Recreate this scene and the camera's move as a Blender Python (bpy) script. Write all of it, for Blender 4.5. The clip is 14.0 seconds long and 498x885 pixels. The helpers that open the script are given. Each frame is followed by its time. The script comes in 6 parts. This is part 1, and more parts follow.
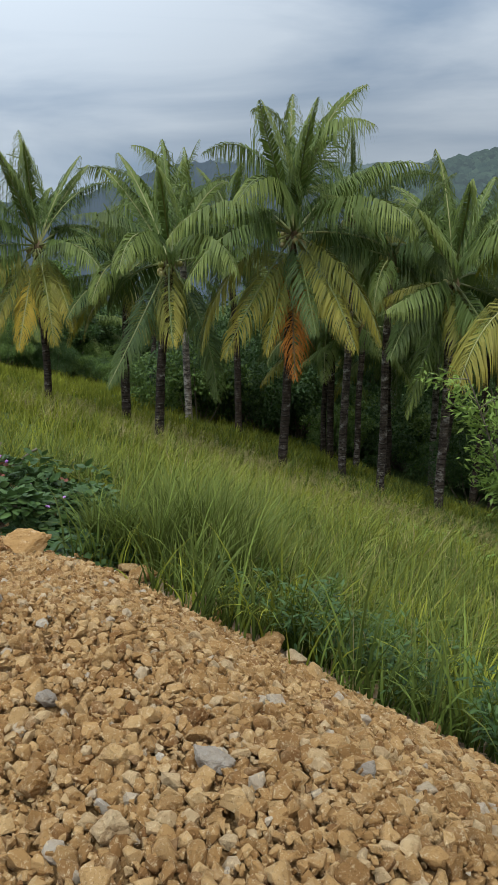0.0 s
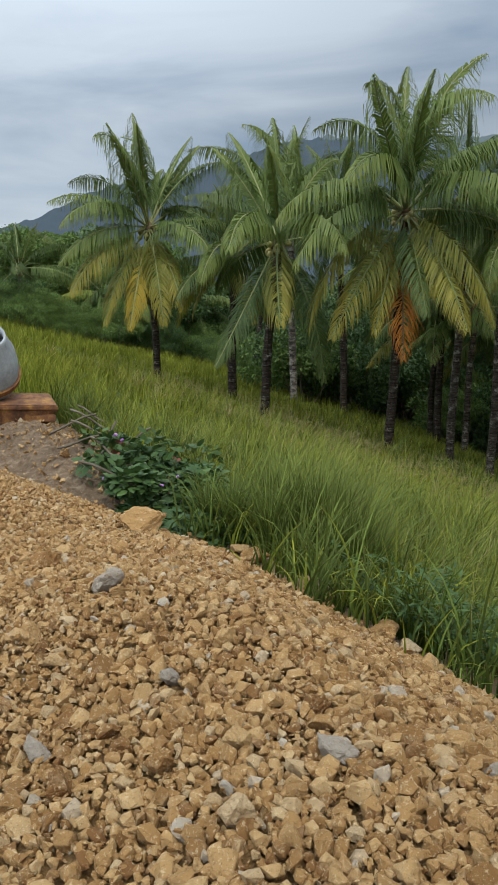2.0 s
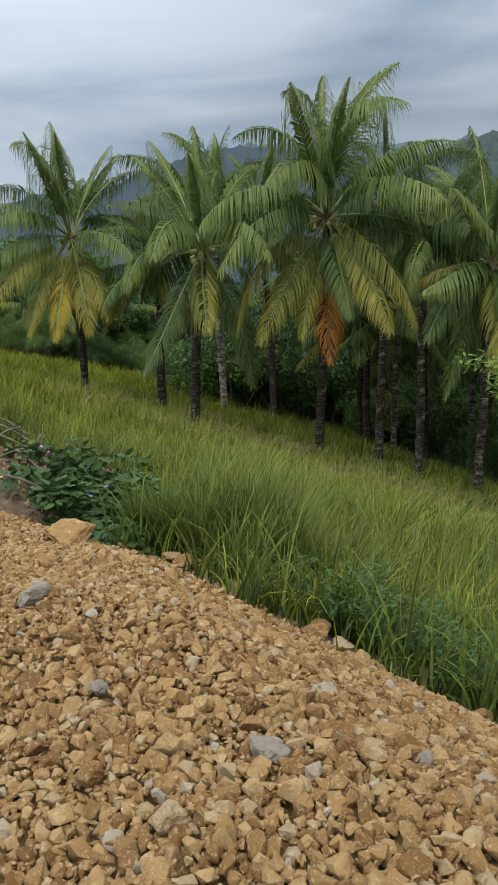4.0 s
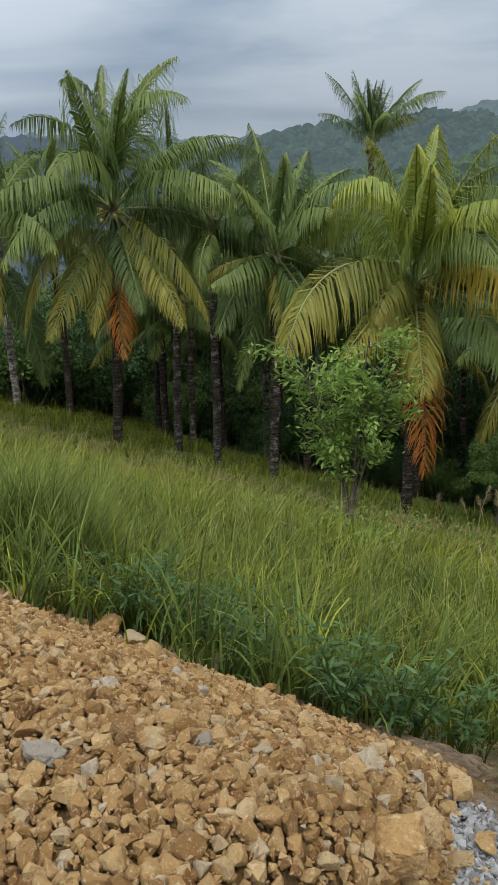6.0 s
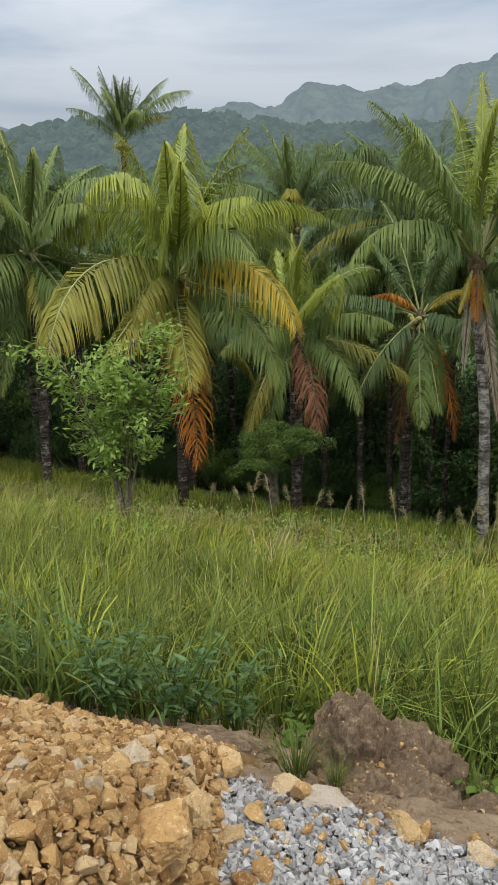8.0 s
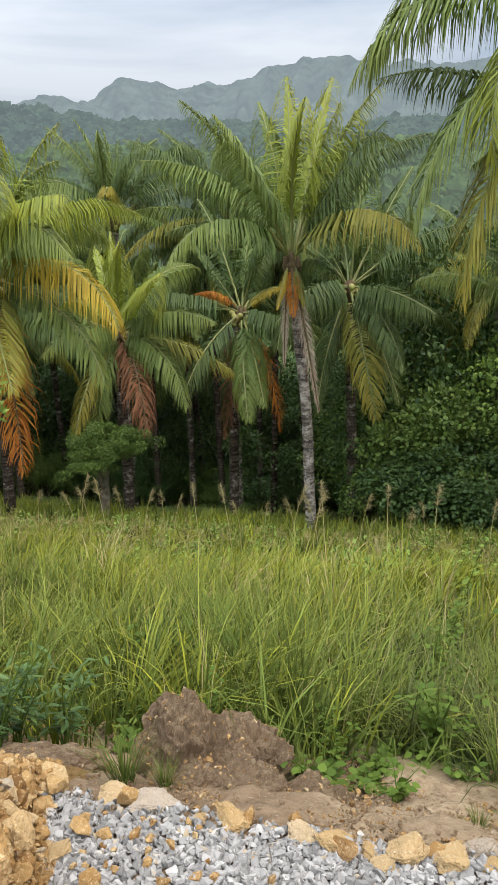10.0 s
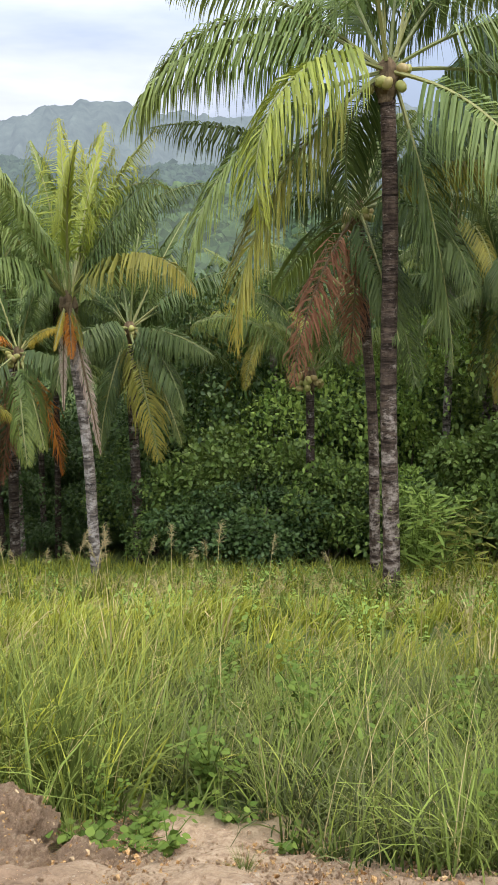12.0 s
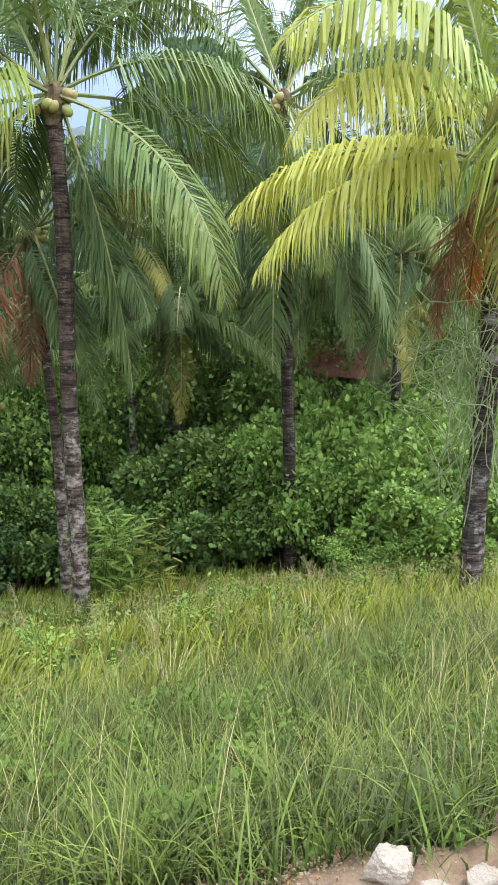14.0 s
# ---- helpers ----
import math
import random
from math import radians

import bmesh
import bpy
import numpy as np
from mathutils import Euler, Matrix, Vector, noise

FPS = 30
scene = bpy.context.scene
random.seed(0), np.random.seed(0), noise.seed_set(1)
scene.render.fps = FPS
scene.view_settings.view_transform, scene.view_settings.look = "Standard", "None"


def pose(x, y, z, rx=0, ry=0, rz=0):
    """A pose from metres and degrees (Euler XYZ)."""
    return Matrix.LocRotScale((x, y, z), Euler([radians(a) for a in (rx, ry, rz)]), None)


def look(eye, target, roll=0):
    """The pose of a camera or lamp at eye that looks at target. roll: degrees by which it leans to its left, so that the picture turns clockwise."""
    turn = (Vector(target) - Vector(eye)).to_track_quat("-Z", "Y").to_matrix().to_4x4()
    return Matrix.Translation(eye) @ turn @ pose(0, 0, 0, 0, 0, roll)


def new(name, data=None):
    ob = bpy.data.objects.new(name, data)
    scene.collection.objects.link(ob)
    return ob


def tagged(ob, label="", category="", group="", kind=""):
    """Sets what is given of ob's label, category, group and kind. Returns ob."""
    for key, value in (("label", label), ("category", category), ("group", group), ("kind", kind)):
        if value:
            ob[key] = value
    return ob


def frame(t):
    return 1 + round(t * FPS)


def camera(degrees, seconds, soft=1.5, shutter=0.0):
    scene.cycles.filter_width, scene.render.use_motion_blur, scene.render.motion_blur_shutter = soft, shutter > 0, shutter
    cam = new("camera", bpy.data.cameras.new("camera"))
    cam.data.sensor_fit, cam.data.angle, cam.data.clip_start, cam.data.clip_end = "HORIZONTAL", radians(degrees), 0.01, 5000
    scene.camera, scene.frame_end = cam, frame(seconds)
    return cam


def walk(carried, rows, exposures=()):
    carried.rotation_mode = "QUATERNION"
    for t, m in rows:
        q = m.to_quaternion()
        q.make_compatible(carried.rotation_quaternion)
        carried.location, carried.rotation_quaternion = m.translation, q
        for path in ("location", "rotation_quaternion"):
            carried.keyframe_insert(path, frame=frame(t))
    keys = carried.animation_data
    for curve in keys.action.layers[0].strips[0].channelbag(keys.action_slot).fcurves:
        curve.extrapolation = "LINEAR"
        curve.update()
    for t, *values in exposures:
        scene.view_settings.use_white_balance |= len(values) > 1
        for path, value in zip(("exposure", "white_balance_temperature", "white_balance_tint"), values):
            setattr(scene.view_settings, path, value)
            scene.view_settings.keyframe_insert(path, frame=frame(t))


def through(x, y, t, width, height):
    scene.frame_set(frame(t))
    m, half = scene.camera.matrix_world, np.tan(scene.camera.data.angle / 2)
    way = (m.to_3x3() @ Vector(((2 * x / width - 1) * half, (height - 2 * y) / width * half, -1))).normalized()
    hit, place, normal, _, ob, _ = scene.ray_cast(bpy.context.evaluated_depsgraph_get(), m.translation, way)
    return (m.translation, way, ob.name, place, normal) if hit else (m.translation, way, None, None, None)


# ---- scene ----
cam = camera(34.6, 14.0, soft=0.65)
PATH = [
    (0, (0.369, 0.594, 1.49), (0.334, 2.562, 1.136), 1.2),
    (0.5, (0.365, 0.595, 1.49), (0.247, 2.558, 1.121), 1.2),
    (1, (0.333, 0.609, 1.49), (0.119, 2.561, 1.11), 1.0),
    (1.5, (0.309, 0.626, 1.48), (0.037, 2.568, 1.085), 0.9),
    (2, (0.307, 0.612, 1.5), (0.019, 2.548, 1.093), 0.9),
    (2.2, (0.315, 0.603, 1.505), (0.025, 2.539, 1.097), 0.7),
    (4.3, (0.344, 0.621, 1.481), (0.283, 2.582, 1.093), -0.4),
    (4.5, (0.352, 0.627, 1.475), (0.337, 2.589, 1.086), -0.4),
    (5, (0.373, 0.623, 1.475), (0.472, 2.582, 1.083), -0.4),
    (5.5, (0.395, 0.628, 1.473), (0.62, 2.576, 1.078), -0.4),
    (6, (0.426, 0.63, 1.467), (0.792, 2.554, 1.061), -0.6),
    (6.5, (0.448, 0.628, 1.464), (0.955, 2.52, 1.058), -1.0),
    (7, (0.474, 0.622, 1.461), (1.115, 2.473, 1.057), -1.3),
    (7.5, (0.497, 0.62, 1.452), (1.263, 2.421, 1.043), -1.4),
    (8, (0.517, 0.62, 1.444), (1.403, 2.362, 1.022), -1.7),
    (8.5, (0.55, 0.61, 1.439), (1.562, 2.28, 1.005), -2.0),
    (9, (0.562, 0.601, 1.443), (1.667, 2.21, 1.007), -2.0),
    (9.2, (0.562, 0.59, 1.449), (1.699, 2.177, 1.014), -2.1),
    (11.5, (0.597, 0.526, 1.485), (2.061, 1.825, 1.076), -1.1),
    (12, (0.65, 0.505, 1.491), (2.255, 1.643, 1.132), -0.8),
    (12.5, (0.664, 0.516, 1.505), (2.414, 1.428, 1.183), -0.6),
    (13, (0.671, 0.515, 1.507), (2.499, 1.263, 1.191), -0.0),
    (13.5, (0.694, 0.48, 1.507), (2.575, 1.083, 1.193), 0.3),
    (14, (0.72, 0.374, 1.523), (2.643, 0.829, 1.21), 0.2),
]
EXPOSURES = [(0.0, -0.11, 6500, 10), (5.0, -0.13, 6500, 10), (6.5, -0.08, 6600, 10), (7.0, 0.18, 6700, 11), (7.5, 0.20, 6800, 12), (8.0, 0.22, 6850, 12), (8.5, 0.52, 6850, 13), (9.0, 0.52, 6900, 13), (11.5, 0.78, 7000, 18), (12.5, 0.97, 6650, 20), (13.5, 1.14, 6300, 16), (14.0, 1.19, 6200, 14)]
walk(cam, [(t, look(eye, target, roll)) for t, eye, target, roll in PATH], EXPOSURES)

# ---------------------------------------------------------------- light
SUN_EL, SUN_AZ = 62.0, 150.0          # overcast: a wide, weak sun from behind the camera's right
world = bpy.data.worlds.new("world")
scene.world = world
world.use_nodes = True
wt = world.node_tree
wt.nodes.clear()


def wnode(kind, **values):
    n = wt.nodes.new(kind)
    for k, v in values.items():
        n.inputs[k].default_value = v
    return n


w_out = wnode("ShaderNodeOutputWorld")
w_sky = wt.nodes.new("ShaderNodeTexSky")
w_sky.sky_type = "NISHITA"
w_sky.sun_disc = False
w_sky.sun_elevation = radians(SUN_EL)
w_sky.sun_rotation = radians(SUN_AZ)
w_bg_clear = wnode("ShaderNodeBackground", Strength=0.08)
w_bg_cloud = wnode("ShaderNodeBackground", Strength=1.0)
w_mix = wnode("ShaderNodeMixShader", Fac=0.9)
w_co = wt.nodes.new("ShaderNodeTexCoord")
w_map = wt.nodes.new("ShaderNodeMapping")
w_map.inputs["Scale"].default_value = (1.6, 1.6, 7.0)
w_map.inputs["Location"].default_value = (2.3, 0.7, 1.1)
w_noise = wnode("ShaderNodeTexNoise", Scale=1.15, Detail=6.0, Roughness=0.52, Distortion=0.5)
w_ramp = wt.nodes.new("ShaderNodeValToRGB")
w_ramp.color_ramp.elements[0].position = 0.40
w_ramp.color_ramp.elements[0].color = (0.240, 0.318, 0.420, 1)
w_ramp.color_ramp.elements[1].position = 0.64
w_ramp.color_ramp.elements[1].color = (0.480, 0.548, 0.620, 1)
w_sep = wt.nodes.new("ShaderNodeSeparateXYZ")
w_up = wt.nodes.new("ShaderNodeMapRange")      # an overcast sky is about three times as bright overhead
w_up.inputs["From Min"].default_value = 0.18
w_up.inputs["From Max"].default_value = 0.95
w_up.inputs["To Min"].default_value = 1.0
w_up.inputs["To Max"].default_value = 3.3
w_mul = wt.nodes.new("ShaderNodeVectorMath")
w_mul.operation = "SCALE"
w_left = wt.nodes.new("ShaderNodeMapRange")    # the cloud is thinner to the north-west
w_left.interpolation_type = "SMOOTHSTEP"
w_left.inputs["From Min"].default_value = 0.12
w_left.inputs["From Max"].default_value = -0.35
w_left.inputs["To Min"].default_value = 1.0
w_left.inputs["To Max"].default_value = 1.32
w_both = wt.nodes.new("ShaderNodeMath")
w_both.operation = "MULTIPLY"
wl = wt.links.new
wl(w_sep.outputs["X"], w_left.inputs["Value"])
w_dot = wt.nodes.new("ShaderNodeVectorMath")   # and brightest on the sun's side, behind the road
w_dot.operation = "DOT_PRODUCT"
w_dot.inputs[1].default_value = (-0.45, -0.85, 0.25)
w_sunny = wt.nodes.new("ShaderNodeMapRange")
w_sunny.interpolation_type = "SMOOTHSTEP"
w_sunny.inputs["From Min"].default_value = 0.05
w_sunny.inputs["From Max"].default_value = 0.85
w_sunny.inputs["To Min"].default_value = 1.0
w_sunny.inputs["To Max"].default_value = 2.1
w_side = wt.nodes.new("ShaderNodeMath")
w_side.operation = "MULTIPLY"
wl(w_co.outputs["Generated"], w_dot.inputs[0])
wl(w_dot.outputs["Value"], w_sunny.inputs["Value"])
wl(w_left.outputs["Result"], w_side.inputs[0])
wl(w_sunny.outputs["Result"], w_side.inputs[1])
wl(w_side.outputs["Value"], w_both.inputs[0])
wl(w_up.outputs["Result"], w_both.inputs[1])
wl(w_co.outputs["Generated"], w_map.inputs["Vector"])
wl(w_map.outputs["Vector"], w_noise.inputs["Vector"])
wl(w_noise.outputs["Fac"], w_ramp.inputs["Fac"])
wl(w_co.outputs["Generated"], w_sep.inputs["Vector"])
wl(w_sep.outputs["Z"], w_up.inputs["Value"])
wl(w_ramp.outputs["Color"], w_mul.inputs[0])
wl(w_both.outputs["Value"], w_mul.inputs["Scale"])
wl(w_mul.outputs["Vector"], w_bg_cloud.inputs["Color"])
wl(w_sky.outputs["Color"], w_bg_clear.inputs["Color"])
wl(w_bg_clear.outputs["Background"], w_mix.inputs[1])
wl(w_bg_cloud.outputs["Background"], w_mix.inputs[2])
wl(w_mix.outputs["Shader"], w_out.inputs["Surface"])

sun_data = bpy.data.lights.new("sun", "SUN")
sun_data.energy, sun_data.angle, sun_data.color = 1.3, radians(25), (1.0, 0.96, 0.88)
sun = new("sun", sun_data)
sun.rotation_euler = (radians(90 - SUN_EL), 0, radians(180 - SUN_AZ))
sun.location = (0, 0, 50)

# ---------------------------------------------------------------- materials


class Mat:
    """A node material under construction."""

    def __init__(self, name, rough=0.8, spec=0.3):
        self.m = bpy.data.materials.new(name)
        self.m.use_nodes = True
        self.t = self.m.node_tree
        self.b = self.t.nodes["Principled BSDF"]
        self.out = self.t.nodes["Material Output"]
        self.b.inputs["Roughness"].default_value = rough
        self.b.inputs["Specular IOR Level"].default_value = spec
        self.co = self.t.nodes.new("ShaderNodeTexCoord")

    def link(self, a, b):
        self.t.links.new(a, b)

    def noise(self, scale, detail=4.0, rough=0.55, space="Object", stretch=None, dist=0.0):
        n = self.t.nodes.new("ShaderNodeTexNoise")
        n.inputs["Scale"].default_value = scale
        n.inputs["Detail"].default_value = detail
        n.inputs["Roughness"].default_value = rough
        n.inputs["Distortion"].default_value = dist
        src = self.co.outputs[space]
        if stretch:
            mp = self.t.nodes.new("ShaderNodeMapping")
            mp.inputs["Scale"].default_value = stretch
            self.link(src, mp.inputs["Vector"])
            src = mp.outputs["Vector"]
        self.link(src, n.inputs["Vector"])
        return n.outputs["Fac"]

    def ramp(self, fac, stops):
        r = self.t.nodes.new("ShaderNodeValToRGB")
        els = r.color_ramp.elements
        while len(els) < len(stops):
            els.new(0.5)
        for e, (p, c) in zip(els, stops):
            e.position, e.color = p, (*c, 1)
        self.link(fac, r.inputs["Fac"])
        return r.outputs["Color"]

    def mix(self, fac, a, b, mode="MIX"):
        n = self.t.nodes.new("ShaderNodeMix")
        n.data_type, n.blend_type = "RGBA", mode
        for sock, v in ((n.inputs[0], fac), (n.inputs[6], a), (n.inputs[7], b)):
            if isinstance(v, (int, float)):
                sock.default_value = v
            elif isinstance(v, tuple):
                sock.default_value = (*v, 1)
            else:
                self.link(v, sock)
        return n.outputs[2]

    def math(self, op, a, b=0.0, clamp=False):
        n = self.t.nodes.new("ShaderNodeMath")
        n.operation, n.use_clamp = op, clamp
        for sock, v in ((n.inputs[0], a), (n.inputs[1], b)):
            if isinstance(v, (int, float)):
                sock.default_value = v
            else:
                self.link(v, sock)
        return n.outputs[0]

    def island(self):
        return self.t.nodes.new("ShaderNodeNewGeometry").outputs["Random Per Island"]

    def object_random(self):
        return self.t.nodes.new("ShaderNodeObjectInfo").outputs["Random"]

    def attr(self, name):
        n = self.t.nodes.new("ShaderNodeAttribute")
        n.attribute_name = name
        return n.outputs["Fac"]

    def colour(self, c):
        if isinstance(c, tuple):
            self.b.inputs["Base Color"].default_value = (*c, 1)
        else:
            self.link(c, self.b.inputs["Base Color"])
        return self

    def bump(self, fac, strength=0.4, distance=0.01):
        n = self.t.nodes.new("ShaderNodeBump")
        n.inputs["Strength"].default_value = strength
        n.inputs["Distance"].default_value = distance
        self.link(fac, n.inputs["Height"])
        self.link(n.outputs["Normal"], self.b.inputs["Normal"])
        return self

    def leafy(self, colour, through=0.3):
        """Thin leaf: part of the light passes through."""
        tr = self.t.nodes.new("ShaderNodeBsdfTranslucent")
        mx = self.t.nodes.new("ShaderNodeMixShader")
        mx.inputs[0].default_value = through
        if isinstance(colour, tuple):
            tr.inputs["Color"].default_value = (*colour, 1)
        else:
            self.link(colour, tr.inputs["Color"])
        self.link(self.b.outputs[0], mx.inputs[1])
        self.link(tr.outputs[0], mx.inputs[2])
        self.link(mx.outputs[0], self.out.inputs["Surface"])
        return self


def leaf_material(name, dark, light, old=None, rough=0.5, through=0.3, spec=0.35, tufted=False):
    """Foliage: hue varies from leaf to leaf, from plant to plant and towards the tip."""
    m = Mat(name, rough, spec)
    own = m.island()
    if tufted:
        own = m.math("POWER", m.math("ADD", m.math("MULTIPLY", own, 0.62), m.math("MULTIPLY", m.attr("tone"), 0.38)), 2.2)
    c = m.mix(own, dark, light)
    half = tuple(0.5 * (a + b) for a, b in zip(dark, light))
    c = m.mix(m.math("MULTIPLY", m.object_random(), 0.12 if tufted else 0.55), c, half)
    patch = m.math('MULTIPLY', m.math('SUBTRACT', m.noise(0.55, 3.0), 0.42), 2.2, clamp=True)
    c = m.mix(m.math('MULTIPLY', patch, 0.45), c, tuple(0.62 * v for v in half))
    fine = m.math('MULTIPLY', m.math('SUBTRACT', m.noise(3.2, 2.0), 0.45), 3.0, clamp=True)
    c = m.mix(m.math('MULTIPLY', fine, 0.35), c, tuple(0.5 * v for v in half))
    if old:
        tip = m.math("MULTIPLY", m.attr("tip"), m.noise(0.9, 2.0, space="Object"))
        c = m.mix(m.math("MULTIPLY", tip, 0.9, clamp=True), c, old)
    m.colour(c).leafy(c, through)
    return m.m


def limestone(name, stops, grain, dark, pale, k=1.0, rough=0.8):
    """Crumbly ochre limestone: tone from stone to stone, pale dust, dark pits and a coarse grain; k scales its features per metre."""
    m = Mat(name, 0.93, 0.15)
    own = m.island() if k > 2 else m.object_random()
    c = m.ramp(own, stops)
    c = m.mix(m.math("MULTIPLY", m.math("MULTIPLY", m.math("SUBTRACT", m.noise(9.0 * k, 4, 0.6), 0.40), 2.0, clamp=True), 0.7), c, grain)
    c = m.mix(m.math("MULTIPLY", m.math("MULTIPLY", m.math("SUBTRACT", m.noise(6.0 * k, 5, 0.7), 0.52), 4.0, clamp=True), 0.45), c, pale)
    c = m.mix(m.math("MULTIPLY", m.math("MULTIPLY", m.math("SUBTRACT", m.noise(60.0 * k, 5, 0.75), 0.55), 7.0, clamp=True), 0.60), c, dark)
    c = m.mix(m.math("MULTIPLY", m.math("MULTIPLY", m.math("SUBTRACT", m.noise(45.0 * k, 4, 0.7, dist=0.4), 0.55), 9.0, clamp=True), 0.70), c, pale)
    m.colour(c).bump(m.math("ADD", m.noise(26.0 * k, 7, 0.75), m.math("MULTIPLY", m.noise(80.0 * k, 4, 0.7), 0.5)), rough, 0.013)
    return m.m


OCHRE = [(0.0, (0.205, 0.092, 0.030)), (0.22, (0.325, 0.169, 0.057)), (0.62, (0.448, 0.253, 0.095)), (0.86, (0.530, 0.327, 0.137)), (0.965, (0.510, 0.355, 0.190)), (1.0, (0.450, 0.375, 0.280))]
STONE = limestone("limestone", OCHRE, (0.290, 0.152, 0.052), (0.080, 0.040, 0.014), (0.680, 0.500, 0.280), 2.2)
STONE_BIG = limestone("limestone_block", OCHRE, (0.290, 0.152, 0.052), (0.080, 0.040, 0.014), (0.670, 0.480, 0.265), 0.13)
GREY_STONE = limestone("grey_limestone", [(0.0, (0.345, 0.272, 0.196)), (1.0, (0.385, 0.305, 0.222))], (0.277, 0.229, 0.174), (0.117, 0.090, 0.063), (0.437, 0.388, 0.321), 0.16)
PALE = limestone("pale_limestone", [(0.0, (0.430, 0.262, 0.108)), (0.6, (0.510, 0.335, 0.158)), (1.0, (0.545, 0.400, 0.240))], (0.420, 0.245, 0.092), (0.150, 0.078, 0.030), (0.620, 0.470, 0.290), 0.16)
WHITE = limestone("white_limestone", [(0.0, (0.400, 0.311, 0.223)), (1.0, (0.440, 0.348, 0.259))], (0.360, 0.252, 0.151), (0.176, 0.115, 0.065), (0.480, 0.392, 0.310), 0.14)

FINES = Mat("limestone_fines", 0.95, 0.15)
_c = FINES.ramp(FINES.noise(70, 6, 0.75), [(0.3, (0.200, 0.100, 0.034)), (0.52, (0.360, 0.205, 0.076)), (0.72, (0.480, 0.310, 0.145))])
_c = FINES.mix(FINES.math("MULTIPLY", FINES.noise(4, 3), 0.4), _c, (0.223, 0.122, 0.045))
FINES.colour(_c).bump(FINES.noise(90, 6, 0.7), 1.0, 0.03)
FINES = FINES.m

GRAVEL = Mat("grey_gravel", 0.95, 0.08)
_c = GRAVEL.ramp(GRAVEL.island(), [(0.0, (0.180, 0.165, 0.147)), (0.5, (0.310, 0.284, 0.254)), (0.84, (0.420, 0.385, 0.345)), (0.965, (0.500, 0.460, 0.415)), (1.0, (0.440, 0.320, 0.175))])
_c = GRAVEL.mix(GRAVEL.math("MULTIPLY", GRAVEL.noise(45, 4), 0.4), _c, (0.200, 0.182, 0.163))
_c = GRAVEL.mix(GRAVEL.math("MULTIPLY", GRAVEL.math("SUBTRACT", GRAVEL.noise(120, 4, 0.7), 0.58), 5.0, clamp=True), _c, (0.43, 0.395, 0.355))
GRAVEL.colour(_c).bump(GRAVEL.noise(120, 5, 0.6), 0.5, 0.006)
GRAVEL = GRAVEL.m

def soil_material(name, k, tone):
    m = Mat(name, 0.95, 0.15)
    dark, mid, light = (tuple(tone * v for v in q) for q in ((0.125, 0.076, 0.043), (0.250, 0.163, 0.095), (0.39, 0.280, 0.172)))
    c = m.ramp(m.noise(14 * k, 7, 0.72), [(0.32, dark), (0.5, mid), (0.7, light)])
    c = m.mix(m.math("MULTIPLY", m.math("SUBTRACT", m.noise(2.5 * k, 5, 0.65), 0.46), 5.0, clamp=True), c, tuple(0.68 * v for v in mid))
    c = m.mix(m.math("MULTIPLY", m.math("SUBTRACT", m.noise(70 * k, 4, 0.75, dist=0.5), 0.60), 12.0, clamp=True), c, (0.45, 0.34, 0.22))
    m.colour(c).bump(m.noise(24 * k, 8, 0.8), 1.0, 0.05)
    return m.m


SOIL = soil_material("brown_soil", 1.0, 1.15)
CRUMB = soil_material("soil_crumb", 1.5, 1.95)
CLOD = soil_material("clod_soil", 0.45, 1.4)

def bark_material(name, dark, mid, pale, share, low=0.0):
    """Ringed palm bark with pale lichen patches."""
    m = Mat(name, 0.92, 0.12)
    c = m.ramp(m.noise(7, 6, 0.7), [(0.35, dark), (0.62, mid)])
    rings = m.noise(2.2, 4, 0.6, stretch=(0.9, 0.9, 9.0))
    c = m.mix(m.math("MULTIPLY", m.math("SUBTRACT", rings, 0.45), 5.0, clamp=True), c, tuple(0.55 * v for v in dark))
    spots = m.noise(3.1, 6, 0.75, stretch=(1.0, 1.0, 1.6))
    if low:                                # lichen grows thicker near the foot
        sep = m.t.nodes.new("ShaderNodeSeparateXYZ")
        m.link(m.co.outputs["Object"], sep.inputs[0])
        spots = m.math("ADD", spots, m.math("MULTIPLY", m.math("SUBTRACT", low, sep.outputs["Z"], clamp=True), 0.10))
    patch = m.math("MULTIPLY", m.math("SUBTRACT", spots, 1.0 - share), 9.0, clamp=True)
    c = m.mix(m.math("MULTIPLY", patch, 0.85), c, pale)
    bands = m.math("MULTIPLY", m.math("SUBTRACT", m.noise(3.0, 5, 0.7, stretch=(1.6, 1.6, 8.0)), 0.57), 12.0, clamp=True)
    c = m.mix(m.math("MULTIPLY", bands, 0.35), c, tuple(0.8 * v for v in pale))
    m.colour(c).bump(m.noise(4, 5, 0.6, stretch=(1.0, 1.0, 6.0)), 0.8, 0.05)
    return m.m


DARKBARK = bark_material("palm_bark", (0.034, 0.022, 0.015), (0.088, 0.061, 0.043), (0.40, 0.345, 0.285), 0.43)
MOTTLED = bark_material("mottled_palm_bark", (0.042, 0.028, 0.020), (0.125, 0.090, 0.065), (0.37, 0.315, 0.26), 0.475)
LICHEN = bark_material("lichen_palm_bark", (0.042, 0.027, 0.018), (0.140, 0.094, 0.064), (0.40, 0.315, 0.245), 0.42, 3.6)
GREYBARK = bark_material("grey_palm_bark", (0.075, 0.058, 0.045), (0.23, 0.182, 0.14), (0.44, 0.375, 0.31), 0.52)

WOOD = Mat("shrub_stem", 0.9, 0.2)
WOOD.colour(WOOD.ramp(WOOD.noise(8, 4), [(0.3, (0.07, 0.05, 0.03)), (0.7, (0.20, 0.16, 0.11))]))
WOOD = WOOD.m

